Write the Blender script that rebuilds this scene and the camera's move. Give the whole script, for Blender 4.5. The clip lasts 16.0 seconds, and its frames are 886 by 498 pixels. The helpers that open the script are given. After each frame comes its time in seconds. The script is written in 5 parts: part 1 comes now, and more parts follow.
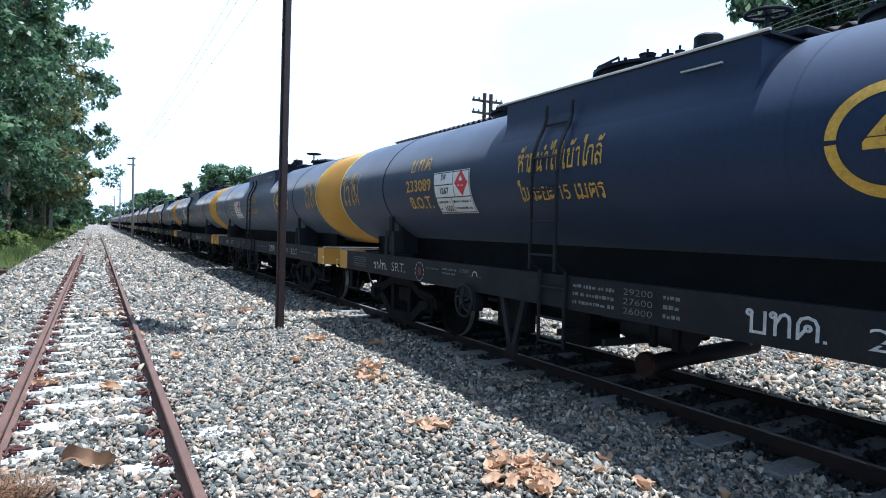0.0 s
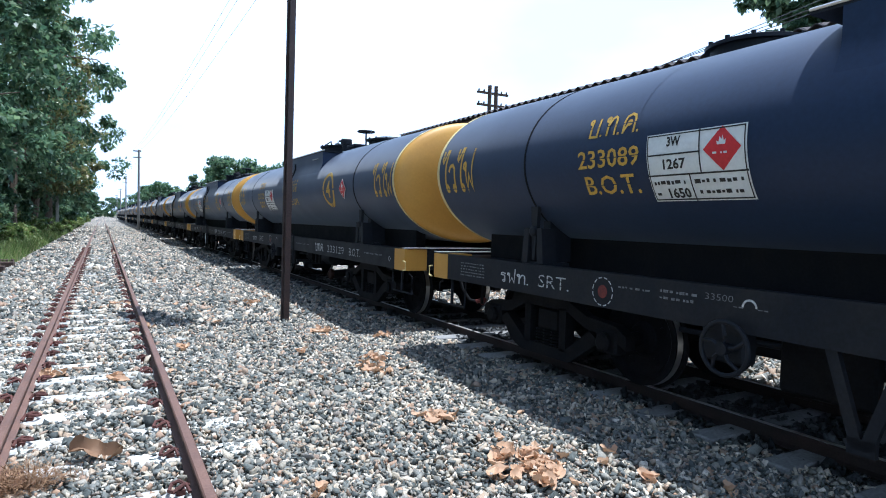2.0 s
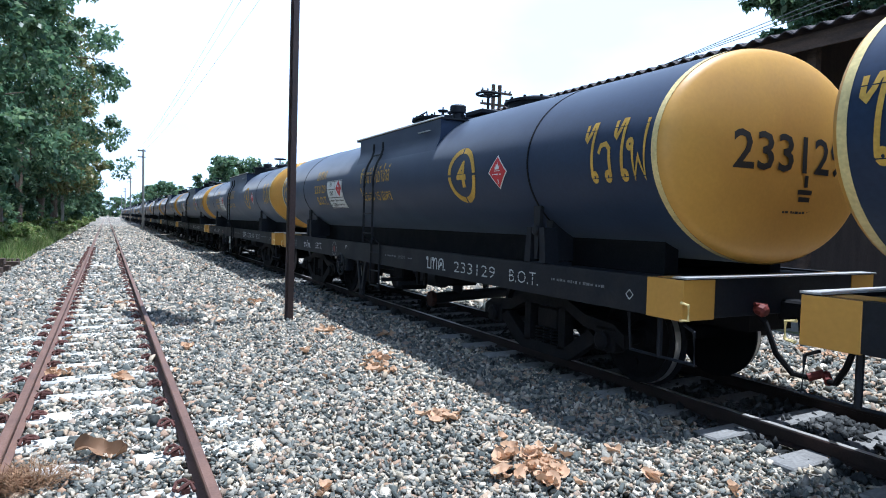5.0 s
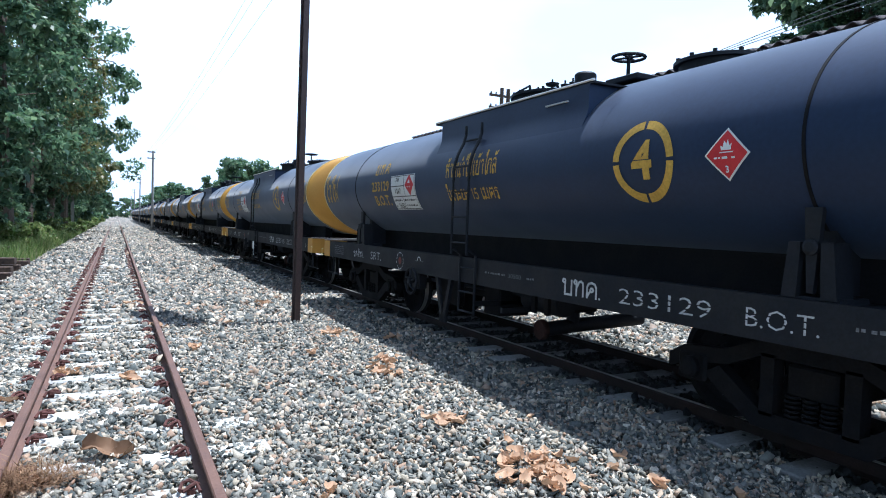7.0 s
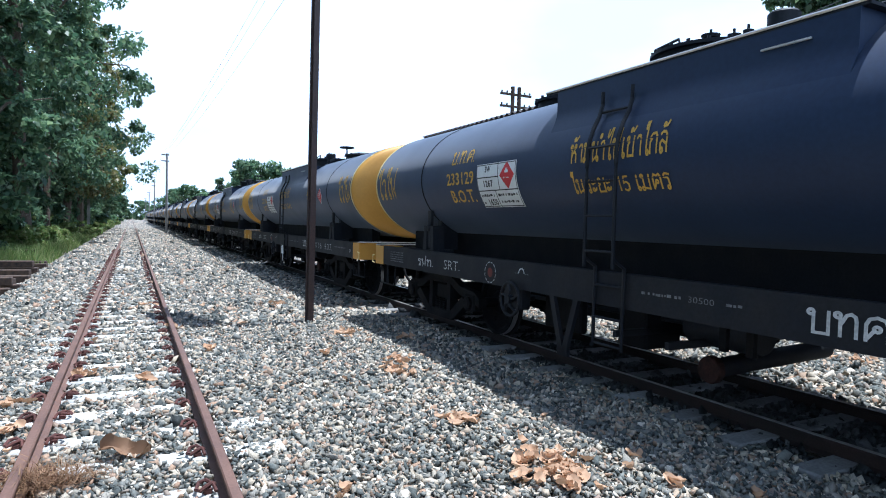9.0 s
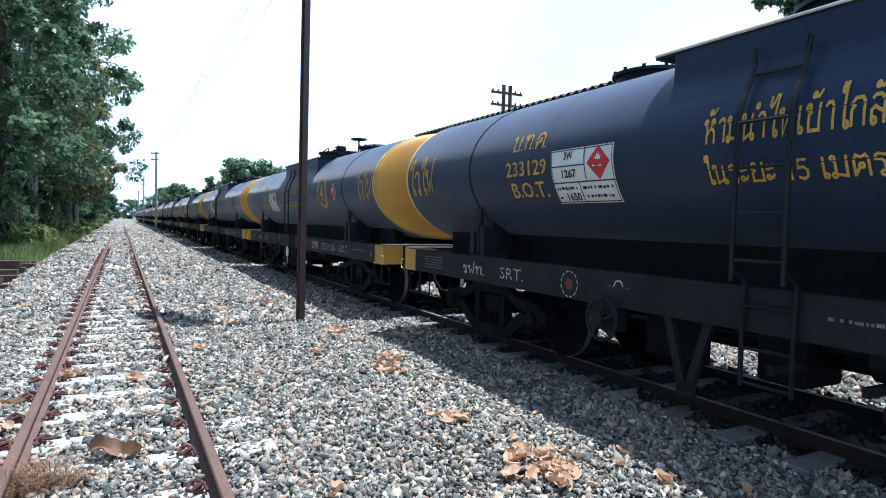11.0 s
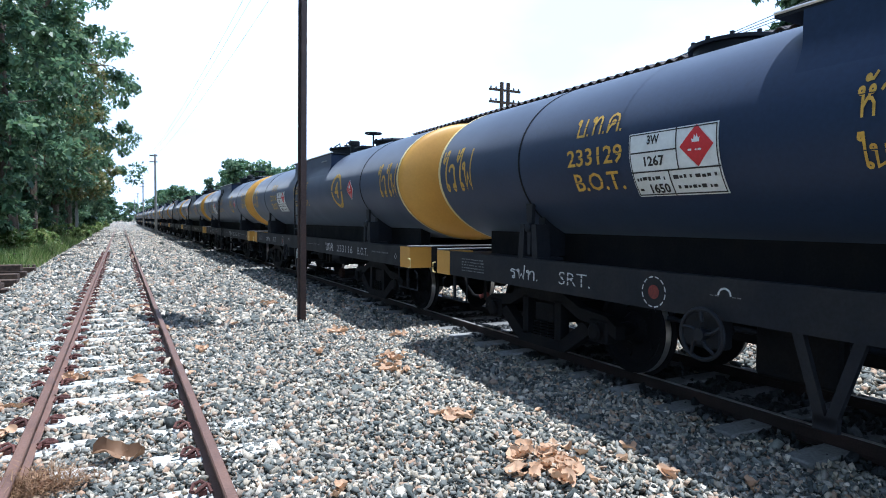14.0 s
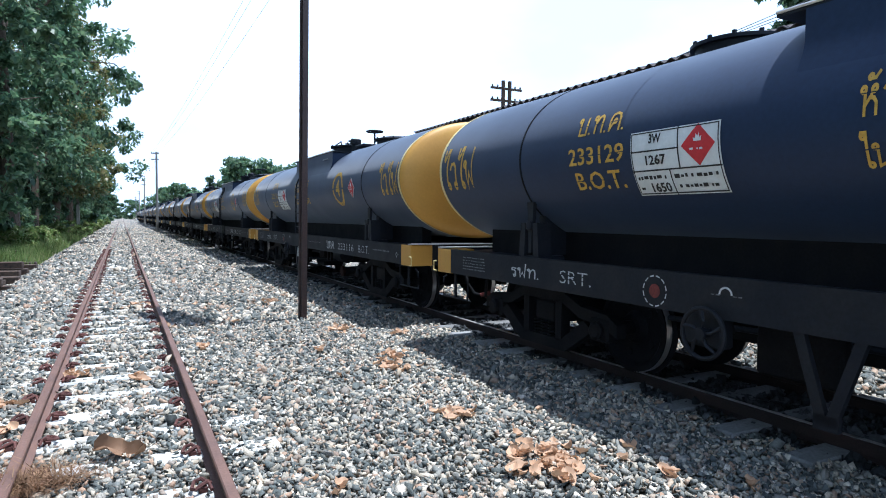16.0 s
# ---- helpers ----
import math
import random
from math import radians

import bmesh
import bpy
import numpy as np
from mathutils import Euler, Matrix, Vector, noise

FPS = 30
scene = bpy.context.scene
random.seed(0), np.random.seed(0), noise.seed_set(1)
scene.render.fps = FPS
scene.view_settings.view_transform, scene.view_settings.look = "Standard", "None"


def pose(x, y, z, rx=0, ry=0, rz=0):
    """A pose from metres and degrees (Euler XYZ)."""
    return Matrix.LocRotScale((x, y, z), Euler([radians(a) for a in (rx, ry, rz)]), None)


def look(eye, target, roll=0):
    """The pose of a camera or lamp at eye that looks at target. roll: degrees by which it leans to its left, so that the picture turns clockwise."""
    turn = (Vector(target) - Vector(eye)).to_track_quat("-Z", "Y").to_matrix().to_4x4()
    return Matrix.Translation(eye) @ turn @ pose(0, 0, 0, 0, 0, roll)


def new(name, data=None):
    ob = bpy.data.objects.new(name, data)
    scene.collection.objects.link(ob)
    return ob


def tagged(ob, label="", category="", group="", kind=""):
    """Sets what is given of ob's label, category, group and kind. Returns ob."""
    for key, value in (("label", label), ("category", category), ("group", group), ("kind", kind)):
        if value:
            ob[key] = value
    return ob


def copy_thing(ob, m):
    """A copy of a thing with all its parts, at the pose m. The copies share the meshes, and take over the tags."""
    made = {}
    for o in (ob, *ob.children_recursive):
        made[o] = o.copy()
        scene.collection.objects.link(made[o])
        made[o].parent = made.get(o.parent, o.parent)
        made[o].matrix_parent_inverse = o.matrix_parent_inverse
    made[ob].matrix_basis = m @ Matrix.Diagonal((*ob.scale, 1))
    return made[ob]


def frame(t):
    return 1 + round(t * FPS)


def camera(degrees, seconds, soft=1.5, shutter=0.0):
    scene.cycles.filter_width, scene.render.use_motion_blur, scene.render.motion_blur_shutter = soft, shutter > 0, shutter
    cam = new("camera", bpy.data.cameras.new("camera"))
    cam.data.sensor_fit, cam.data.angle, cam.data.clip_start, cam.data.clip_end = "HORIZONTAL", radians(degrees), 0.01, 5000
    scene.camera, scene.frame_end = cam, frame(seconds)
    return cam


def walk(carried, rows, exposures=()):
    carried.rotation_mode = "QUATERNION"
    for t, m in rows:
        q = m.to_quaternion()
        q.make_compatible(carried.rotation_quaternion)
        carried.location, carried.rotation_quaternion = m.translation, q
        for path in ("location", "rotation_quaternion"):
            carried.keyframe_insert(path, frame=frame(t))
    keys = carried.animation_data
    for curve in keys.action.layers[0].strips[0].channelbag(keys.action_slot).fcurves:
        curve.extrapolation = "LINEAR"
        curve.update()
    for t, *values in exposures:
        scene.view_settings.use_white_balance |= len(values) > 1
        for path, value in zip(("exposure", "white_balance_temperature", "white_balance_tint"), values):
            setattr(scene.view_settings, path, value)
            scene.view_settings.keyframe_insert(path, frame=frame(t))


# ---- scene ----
# camera: held by hand between the rails of the free track; y runs along the rails, z = 0 is the ballast
cam = camera(70.68, 16.0, soft=1.0)
PATH = [
    (0, 0.0, 0.0, 1.56, 88.28, -1.44, -29.06),
    (0.5, 0.0, 0.0, 1.56, 88.22, -1.42, -28.91),
    (1, 0.0, 0.0, 1.56, 88.12, -1.47, -28.61),
    (1.5, 0.0, 0.0, 1.56, 87.65, -1.76, -28.65),
    (2, 0.0, 0.0, 1.56, 87.59, -1.48, -28.61),
    (2.5, 0.0, 0.0, 1.56, 87.31, -1.38, -29.11),
    (3, 0.0, 0.0, 1.56, 86.89, -1.45, -29.25),
    (3.5, 0.0, 0.0, 1.56, 87.29, -1.15, -28.79),
    (4, 0.0, 0.0, 1.56, 87.52, -1.14, -28.38),
    (6.5, 0.0, 0.0, 1.56, 87.50, -1.99, -28.07),
    (7, 0.0, 0.0, 1.56, 87.79, -1.90, -27.60),
    (7.5, 0.0, 0.0, 1.56, 87.78, -1.67, -27.52),
    (8, 0.0, 0.0, 1.56, 87.63, -1.33, -26.99),
    (8.5, 0.0, 0.0, 1.56, 87.63, -1.28, -27.00),
    (9, 0.0, 0.0, 1.56, 87.70, -1.34, -26.50),
    (11.5, 0.0, 0.0, 1.56, 87.58, -1.17, -27.44),
    (12, 0.0, 0.0, 1.56, 87.65, -0.94, -27.45),
    (12.5, 0.0, 0.0, 1.56, 87.48, -0.65, -27.66),
    (13, 0.0, 0.0, 1.56, 87.37, -0.33, -27.42),
    (13.5, 0.0, 0.0, 1.56, 87.17, -0.39, -27.31),
    (14, 0.0, 0.0, 1.56, 87.41, -0.41, -27.31),
    (14.5, 0.0, 0.0, 1.56, 87.51, -0.42, -27.31),
    (15, 0.0, 0.0, 1.56, 87.46, -0.42, -27.39),
    (15.5, 0.0, 0.0, 1.56, 87.25, -0.30, -27.40),
    (16, 0.0, 0.0, 1.56, 87.26, -0.57, -27.21),
]
walk(cam, [(t, pose(*p)) for t, *p in PATH], exposures=[(0.0, 0.63, 5230, 10), (16.0, 0.63, 5230, 10)])

# ---- light ----
SUN_EL = 76.0
world = bpy.data.worlds.new("sky")
scene.world = world
world.use_nodes = True
wn, wl = world.node_tree.nodes, world.node_tree.links
wn.clear()
sky = wn.new("ShaderNodeTexSky")
sky.sky_type, sky.sun_disc = "NISHITA", False
sky.sun_elevation, sky.sun_rotation = radians(SUN_EL), radians(90)
sky.air_density, sky.dust_density, sky.ozone_density = 1.0, 1.0, 3.0
tc = wn.new("ShaderNodeTexCoord")
mp = wn.new("ShaderNodeMapping")
mp.inputs["Scale"].default_value = (1.0, 1.0, 2.2)
cl = wn.new("ShaderNodeTexNoise")
cl.inputs["Scale"].default_value, cl.inputs["Detail"].default_value = 2.4, 5.0
rp = wn.new("ShaderNodeValToRGB")
rp.color_ramp.elements[0].position, rp.color_ramp.elements[1].position = 0.30, 0.52
rp.color_ramp.elements[0].color, rp.color_ramp.elements[1].color = (0.78, 0.78, 0.78, 1), (1.0, 1.0, 1.0, 1)
mx = wn.new("ShaderNodeMixRGB")
mx.inputs["Color2"].default_value = (9.2, 10.8, 12.6, 1)
sxyz = wn.new("ShaderNodeSeparateXYZ")   # haze is thick near the horizon and thins towards the zenith
hz = wn.new("ShaderNodeValToRGB")
for pos_, val in ((0.0, 1.0), (0.36, 1.0), (0.60, 0.46), (1.0, 0.03)):
    el = hz.color_ramp.elements[0] if pos_ == 0.0 else hz.color_ramp.elements[-1] if pos_ == 1.0 else hz.color_ramp.elements.new(pos_)
    el.position, el.color = pos_, (val, val, val, 1)
mulh = wn.new("ShaderNodeMath")
mulh.operation = "MULTIPLY"
bg = wn.new("ShaderNodeBackground")
bg.inputs["Strength"].default_value = 0.093
wo = wn.new("ShaderNodeOutputWorld")
wl.new(tc.outputs["Generated"], mp.inputs["Vector"])
wl.new(mp.outputs["Vector"], cl.inputs["Vector"])
wl.new(cl.outputs["Fac"], rp.inputs["Fac"])
wl.new(tc.outputs["Generated"], sxyz.inputs["Vector"])
wl.new(sxyz.outputs["Z"], hz.inputs["Fac"])
wl.new(rp.outputs["Color"], mulh.inputs[0])
wl.new(hz.outputs["Color"], mulh.inputs[1])
wl.new(mulh.outputs["Value"], mx.inputs["Fac"])
wl.new(sky.outputs["Color"], mx.inputs["Color1"])
wl.new(mx.outputs["Color"], bg.inputs["Color"])
wl.new(bg.outputs["Background"], wo.inputs["Surface"])
sun = new("sun", bpy.data.lights.new("sun", "SUN"))
sun.data.energy, sun.data.angle, sun.data.color = 5.0, radians(0.53), (1.0, 0.95, 0.865)
sun.matrix_world = look((30 * math.cos(radians(SUN_EL)), 0, 30 * math.sin(radians(SUN_EL))), (0, 0, 0))


# ---- materials ----
def mat(name, base, rough=0.6, metal=0.0, var=0.25, scale=6.0, fine=60.0, bump=0.15, spec=0.5, second=None, spots=0.5, island=0.0, obrand=0.0, coat=0.0, stretch=(1, 1, 1), dist=0.004, dust=0.0):
    """A procedural paint, metal, stone or soil: a base colour broken by a broad and a fine noise, with relief."""
    m = bpy.data.materials.new(name)
    m.use_nodes = True
    n, l = m.node_tree.nodes, m.node_tree.links
    b = n["Principled BSDF"]
    b.inputs["Metallic"].default_value = metal
    b.inputs["Specular IOR Level"].default_value = spec
    b.inputs["Coat Weight"].default_value = coat
    b.inputs["Coat Roughness"].default_value = 0.25
    b.inputs["Sheen Weight"].default_value = dust
    b.inputs["Sheen Roughness"].default_value = 0.36
    co = n.new("ShaderNodeTexCoord")
    mpn = n.new("ShaderNodeMapping")
    mpn.inputs["Scale"].default_value = stretch
    l.new(co.outputs["Object"], mpn.inputs["Vector"])
    big, small = n.new("ShaderNodeTexNoise"), n.new("ShaderNodeTexNoise")
    big.inputs["Scale"].default_value, big.inputs["Detail"].default_value = scale, 6
    small.inputs["Scale"].default_value, small.inputs["Detail"].default_value = fine, 4
    for t in (big, small):
        l.new(mpn.outputs["Vector"], t.inputs["Vector"])
    ramp = n.new("ShaderNodeValToRGB")
    second = second or tuple(c * (1 - var) for c in base)
    ramp.color_ramp.elements[0].position = max(0.0, spots - 0.16)
    ramp.color_ramp.elements[1].position = min(1.0, spots + 0.16)
    ramp.color_ramp.elements[0].color, ramp.color_ramp.elements[1].color = (*second, 1), (*base, 1)
    l.new(big.outputs["Fac"], ramp.inputs["Fac"])
    hsv = n.new("ShaderNodeHueSaturation")
    l.new(ramp.outputs["Color"], hsv.inputs["Color"])
    mr = n.new("ShaderNodeMapRange")
    mr.inputs["From Min"].default_value, mr.inputs["From Max"].default_value = 0.25, 0.75
    mr.inputs["To Min"].default_value, mr.inputs["To Max"].default_value = 1 - var, 1 + var
    l.new(small.outputs["Fac"], mr.inputs["Value"])
    value = mr.outputs["Result"]
    for amount, node, out in ((island, "ShaderNodeNewGeometry", "Random Per Island"), (obrand, "ShaderNodeObjectInfo", "Random")):
        if amount:
            src = n.new(node)
            r2 = n.new("ShaderNodeMapRange")
            r2.inputs["To Min"].default_value, r2.inputs["To Max"].default_value = 1 - amount, 1 + amount
            l.new(src.outputs[out], r2.inputs["Value"])
            mu = n.new("ShaderNodeMath")
            mu.operation = "MULTIPLY"
            l.new(value, mu.inputs[0])
            l.new(r2.outputs["Result"], mu.inputs[1])
            value = mu.outputs["Value"]
    l.new(value, hsv.inputs["Value"])
    l.new(hsv.outputs["Color"], b.inputs["Base Color"])
    rr = n.new("ShaderNodeMapRange")
    rr.inputs["To Min"].default_value, rr.inputs["To Max"].default_value = max(0.05, rough - 0.12), min(1.0, rough + 0.12)
    l.new(big.outputs["Fac"], rr.inputs["Value"])
    l.new(rr.outputs["Result"], b.inputs["Roughness"])
    if bump:
        bp = n.new("ShaderNodeBump")
        bp.inputs["Strength"].default_value, bp.inputs["Distance"].default_value = bump, dist
        l.new(small.outputs["Fac"], bp.inputs["Height"])
        l.new(bp.outputs["Normal"], b.inputs["Normal"])
    return m


def stone_mat(name, cells, bump, tones):
    """Crushed rock: each stone takes its own tone, from its island or, where the stones are relief alone, from its cell."""
    m = bpy.data.materials.new(name)
    m.use_nodes = True
    n, l = m.node_tree.nodes, m.node_tree.links
    b = n["Principled BSDF"]
    b.inputs["Roughness"].default_value = 0.85
    b.inputs["Specular IOR Level"].default_value = 0.3
    co = n.new("ShaderNodeTexCoord")
    ramp = n.new("ShaderNodeValToRGB")
    ramp.color_ramp.interpolation = "LINEAR"
    els = ramp.color_ramp.elements
    while len(els) < len(tones):
        els.new(0.5)
    for i, c in enumerate(tones):
        els[i].position = i / (len(tones) - 1)
        els[i].color = (*c, 1)
    small = n.new("ShaderNodeTexNoise")
    small.inputs["Scale"].default_value, small.inputs["Detail"].default_value = 90, 4
    l.new(co.outputs["Object"], small.inputs["Vector"])
    bp = n.new("ShaderNodeBump")
    if cells:
        vo, ve = n.new("ShaderNodeTexVoronoi"), n.new("ShaderNodeTexVoronoi")
        ve.feature = "DISTANCE_TO_EDGE"
        for v in (vo, ve):
            v.inputs["Scale"].default_value = cells
            l.new(co.outputs["Object"], v.inputs["Vector"])
        sep = n.new("ShaderNodeSeparateColor")
        l.new(vo.outputs["Color"], sep.inputs["Color"])
        l.new(sep.outputs["Red"], ramp.inputs["Fac"])
        ed = n.new("ShaderNodeMapRange")
        ed.inputs["From Max"].default_value = 0.12
        l.new(ve.outputs["Distance"], ed.inputs["Value"])
        ht = n.new("ShaderNodeMath")
        ht.operation = "MULTIPLY"
        l.new(ed.outputs["Result"], ht.inputs[0])
        l.new(sep.outputs["Green"], ht.inputs[1])
        l.new(ht.outputs["Value"], bp.inputs["Height"])
        bp.inputs["Strength"].default_value, bp.inputs["Distance"].default_value = bump, 0.04
    else:
        geo = n.new("ShaderNodeNewGeometry")
        l.new(geo.outputs["Random Per Island"], ramp.inputs["Fac"])
        l.new(small.outputs["Fac"], bp.inputs["Height"])
        bp.inputs["Strength"].default_value, bp.inputs["Distance"].default_value = bump, 0.01
    hsv = n.new("ShaderNodeHueSaturation")
    mr = n.new("ShaderNodeMapRange")
    mr.inputs["To Min"].default_value, mr.inputs["To Max"].default_value = 0.6, 1.4
    l.new(small.outputs["Fac"], mr.inputs["Value"])
    l.new(mr.outputs["Result"], hsv.inputs["Value"])
    l.new(ramp.outputs["Color"], hsv.inputs["Color"])
    l.new(hsv.outputs["Color"], b.inputs["Base Color"])
    l.new(bp.outputs["Normal"], b.inputs["Normal"])
    return m


def leaf_mat(name, tones, through_light=0.35, rough=0.5):
    m = bpy.data.materials.new(name)
    m.use_nodes = True
    n, l = m.node_tree.nodes, m.node_tree.links
    b, out = n["Principled BSDF"], n["Material Output"]
    b.inputs["Roughness"].default_value = rough
    b.inputs["Specular IOR Level"].default_value = 0.4
    geo = n.new("ShaderNodeNewGeometry")
    ramp = n.new("ShaderNodeValToRGB")
    els = ramp.color_ramp.elements
    while len(els) < len(tones):
        els.new(0.5)
    for i, c in enumerate(tones):
        els[i].position = i / (len(tones) - 1)
        els[i].color = (*c, 1)
    l.new(geo.outputs["Random Per Island"], ramp.inputs["Fac"])
    co, big = n.new("ShaderNodeTexCoord"), n.new("ShaderNodeTexNoise")
    big.inputs["Scale"].default_value = 0.5
    l.new(co.outputs["Object"], big.inputs["Vector"])
    mr = n.new("ShaderNodeMapRange")
    mr.inputs["From Min"].default_value, mr.inputs["From Max"].default_value = 0.3, 0.7
    mr.inputs["To Min"].default_value, mr.inputs["To Max"].default_value = 0.6, 1.35
    l.new(big.outputs["Fac"], mr.inputs["Value"])
    hsv = n.new("ShaderNodeHueSaturation")
    l.new(mr.outputs["Result"], hsv.inputs["Value"])
    l.new(ramp.outputs["Color"], hsv.inputs["Color"])
    l.new(hsv.outputs["Color"], b.inputs["Base Color"])
    tr = n.new("ShaderNodeBsdfTranslucent")
    l.new(hsv.outputs["Color"], tr.inputs["Color"])
    ms = n.new("ShaderNodeMixShader")
    ms.inputs["Fac"].default_value = through_light
    l.new(b.outputs["BSDF"], ms.inputs[1])
    l.new(tr.outputs["BSDF"], ms.inputs[2])
    l.new(ms.outputs["Shader"], out.inputs["Surface"])
    return m


ROCK = [(0.029, 0.032, 0.030), (0.120, 0.130, 0.117), (0.062, 0.068, 0.062), (0.203, 0.205, 0.180), (0.353, 0.315, 0.254), (0.131, 0.140, 0.127), (0.460, 0.390, 0.288), (0.353, 0.225, 0.144), (0.230, 0.225, 0.197), (0.098, 0.104, 0.094), (0.535, 0.455, 0.341), (0.674, 0.600, 0.490)]
# dark ballast under the train: the wagons' shade is put into these tones
DARK_ROCK = [(0.008, 0.009, 0.010), (0.022, 0.024, 0.025), (0.042, 0.045, 0.046), (0.10, 0.10, 0.098)]
M_SHADESTONE = stone_mat("shade_dark_rock", 0, 0.4, DARK_ROCK)
M_STONE = stone_mat("crushed_rock", 0, 0.4, ROCK)
M_BED = stone_mat("ballast_bed", 17.0, 1.0, ROCK)
M_EARTH = mat("dry_earth", (0.20, 0.16, 0.10), 0.95, 0, 0.3, 0.6, 14, 0.5, 0.2, (0.10, 0.12, 0.05), dist=0.05)
M_TANK = mat("navy_black_tank_paint", (0.0125, 0.0245, 0.058), 0.46, 0, 0.12, 1.2, 30, 0.02, 0.24, (0.0155, 0.029, 0.064), 0.5, dust=0.28)
M_FRAME = mat("black_underframe_paint", (0.0065, 0.0085, 0.013), 0.65, 0, 0.3, 3, 40, 0.2, 0.3, (0.012, 0.013, 0.015), 0.42)
M_BOGIE = mat("greasy_black_iron", (0.0055, 0.006, 0.0075), 0.75, 0.0, 0.35, 5, 50, 0.3, 0.15, (0.009, 0.008, 0.008), 0.4)
M_YELLOW = mat("yellow_tank_paint", (0.55, 0.295, 0.050), 0.5, 0, 0.05, 1.6, 30, 0.02, 0.35, (0.48, 0.25, 0.045), 0.45)
M_YTEXT = mat("yellow_stencil_paint", (0.60, 0.37, 0.06), 0.6, 0, 0.2, 6, 40, 0.0, 0.3)
M_PALE = mat("pale_yellow_rim_paint", (0.72, 0.58, 0.25), 0.55, 0, 0.15, 6, 40, 0.05, 0.4)
M_WHITE = mat("white_stencil_paint", (0.55, 0.56, 0.55), 0.65, 0, 0.25, 9, 60, 0.0, 0.3)
M_PRINT = mat("faint_white_stencil_print", (0.20, 0.205, 0.21), 0.7, 0, 0.4, 25, 90, 0.0, 0.3)
M_PLATE = mat("white_placard_sheet", (0.72, 0.74, 0.72), 0.4, 0, 0.06, 4, 40, 0.0, 0.5)
M_BLACK = mat("black_print", (0.02, 0.02, 0.02), 0.5, 0, 0.1, 5, 40, 0.0, 0.4)
M_RED = mat("red_hazard_print", (0.55, 0.03, 0.035), 0.45, 0, 0.1, 5, 40, 0.0, 0.4)
M_REDIRON = mat("faded_red_paint", (0.16, 0.03, 0.022), 0.6, 0, 0.3, 12, 60, 0.1, 0.4)
M_RAIL = mat("rusted_rail_steel", (0.168, 0.094, 0.068), 0.7, 0.15, 0.2, 4, 70, 0.3, 0.35, (0.12, 0.068, 0.052), 0.45)
M_OUTLET = mat("dull_rust_red_iron", (0.055, 0.024, 0.018), 0.8, 0.1, 0.35, 12, 60, 0.3, 0.3, (0.02, 0.012, 0.01), 0.45)
# rail steel under the train, coloured near black to stand for its shade
M_SHADERAIL = mat("shade_dark_rail_steel", (0.020, 0.014, 0.012), 0.7, 0.1, 0.3, 4, 70, 0.3, 0.3, (0.035, 0.018, 0.014), 0.4)
M_SHINE = mat("worn_rail_head", (0.62, 0.60, 0.57), 0.42, 0.9, 0.1, 4, 70, 0.1, 0.5, stretch=(1, 0.1, 1))
M_PALESTEEL = mat("pale_bright_steel", (0.50, 0.50, 0.49), 0.45, 0.3, 0.2, 8, 60, 0.1, 0.5)
M_RUST = mat("rusted_spring_clip", (0.125, 0.052, 0.042), 0.85, 0.1, 0.35, 20, 120, 0.4, 0.3, obrand=0.3)
M_SLEEPER = mat("concrete_sleeper", (0.49, 0.475, 0.43), 0.9, 0, 0.15, 3, 40, 0.3, 0.3, (0.48, 0.46, 0.42), 0.4, obrand=0.15)
# dusty sleepers under the train, base darkened to hold the shade there
M_SHADESLEEPER = mat("dusty_shade_grey_sleeper", (0.24, 0.235, 0.225), 0.9, 0, 0.25, 3, 40, 0.3, 0.3, (0.12, 0.115, 0.11), 0.42, obrand=0.25)
M_POST = mat("dark_brown_painted_iron", (0.045, 0.030, 0.027), 0.65, 0.1, 0.3, 5, 50, 0.2, 0.4, (0.06, 0.035, 0.028), 0.4)
M_POLE = mat("weathered_grey_concrete", (0.30, 0.28, 0.25), 0.9, 0, 0.2, 2, 30, 0.2, 0.3)
M_WOOD = mat("old_dark_timber", (0.11, 0.075, 0.055), 0.9, 0, 0.35, 3, 40, 0.5, 0.2, (0.05, 0.04, 0.035), 0.45, stretch=(4, 0.5, 4))
M_ROOF = mat("weathered_brown_roof_sheet", (0.075, 0.062, 0.060), 0.85, 0, 0.25, 2, 30, 0.2, 0.3)
M_WALL = mat("dark_timber_wall", (0.075, 0.055, 0.045), 0.85, 0, 0.25, 2, 30, 0.2, 0.3, stretch=(1, 6, 0.5))
M_BARK = mat("grey_brown_bark", (0.13, 0.10, 0.075), 0.95, 0, 0.35, 3, 30, 0.8, 0.2, stretch=(3, 3, 0.6), dist=0.03)
M_WIRE = mat("dull_cable", (0.12, 0.12, 0.125), 0.6, 0.3, 0.1, 2, 10, 0.0, 0.4)
M_LEAF = leaf_mat("broad_green_leaves", [(0.050, 0.102, 0.060), (0.086, 0.156, 0.082), (0.130, 0.210, 0.105), (0.205, 0.275, 0.140)], 0.5, 0.40)
M_LEAF2 = leaf_mat("yellowing_green_leaves", [(0.10, 0.13, 0.05), (0.16, 0.17, 0.06), (0.25, 0.21, 0.09), (0.12, 0.16, 0.05)], 0.45, 0.30)
M_BUSH = leaf_mat("bright_scrub_leaves", [(0.08, 0.13, 0.03), (0.13, 0.20, 0.05), (0.20, 0.26, 0.08), (0.30, 0.29, 0.13)], 0.4)
M_DRY = leaf_mat("fallen_dry_leaves", [(0.28, 0.13, 0.06), (0.50, 0.29, 0.16), (0.60, 0.40, 0.25), (0.42, 0.20, 0.10)], 0.15, 0.7)
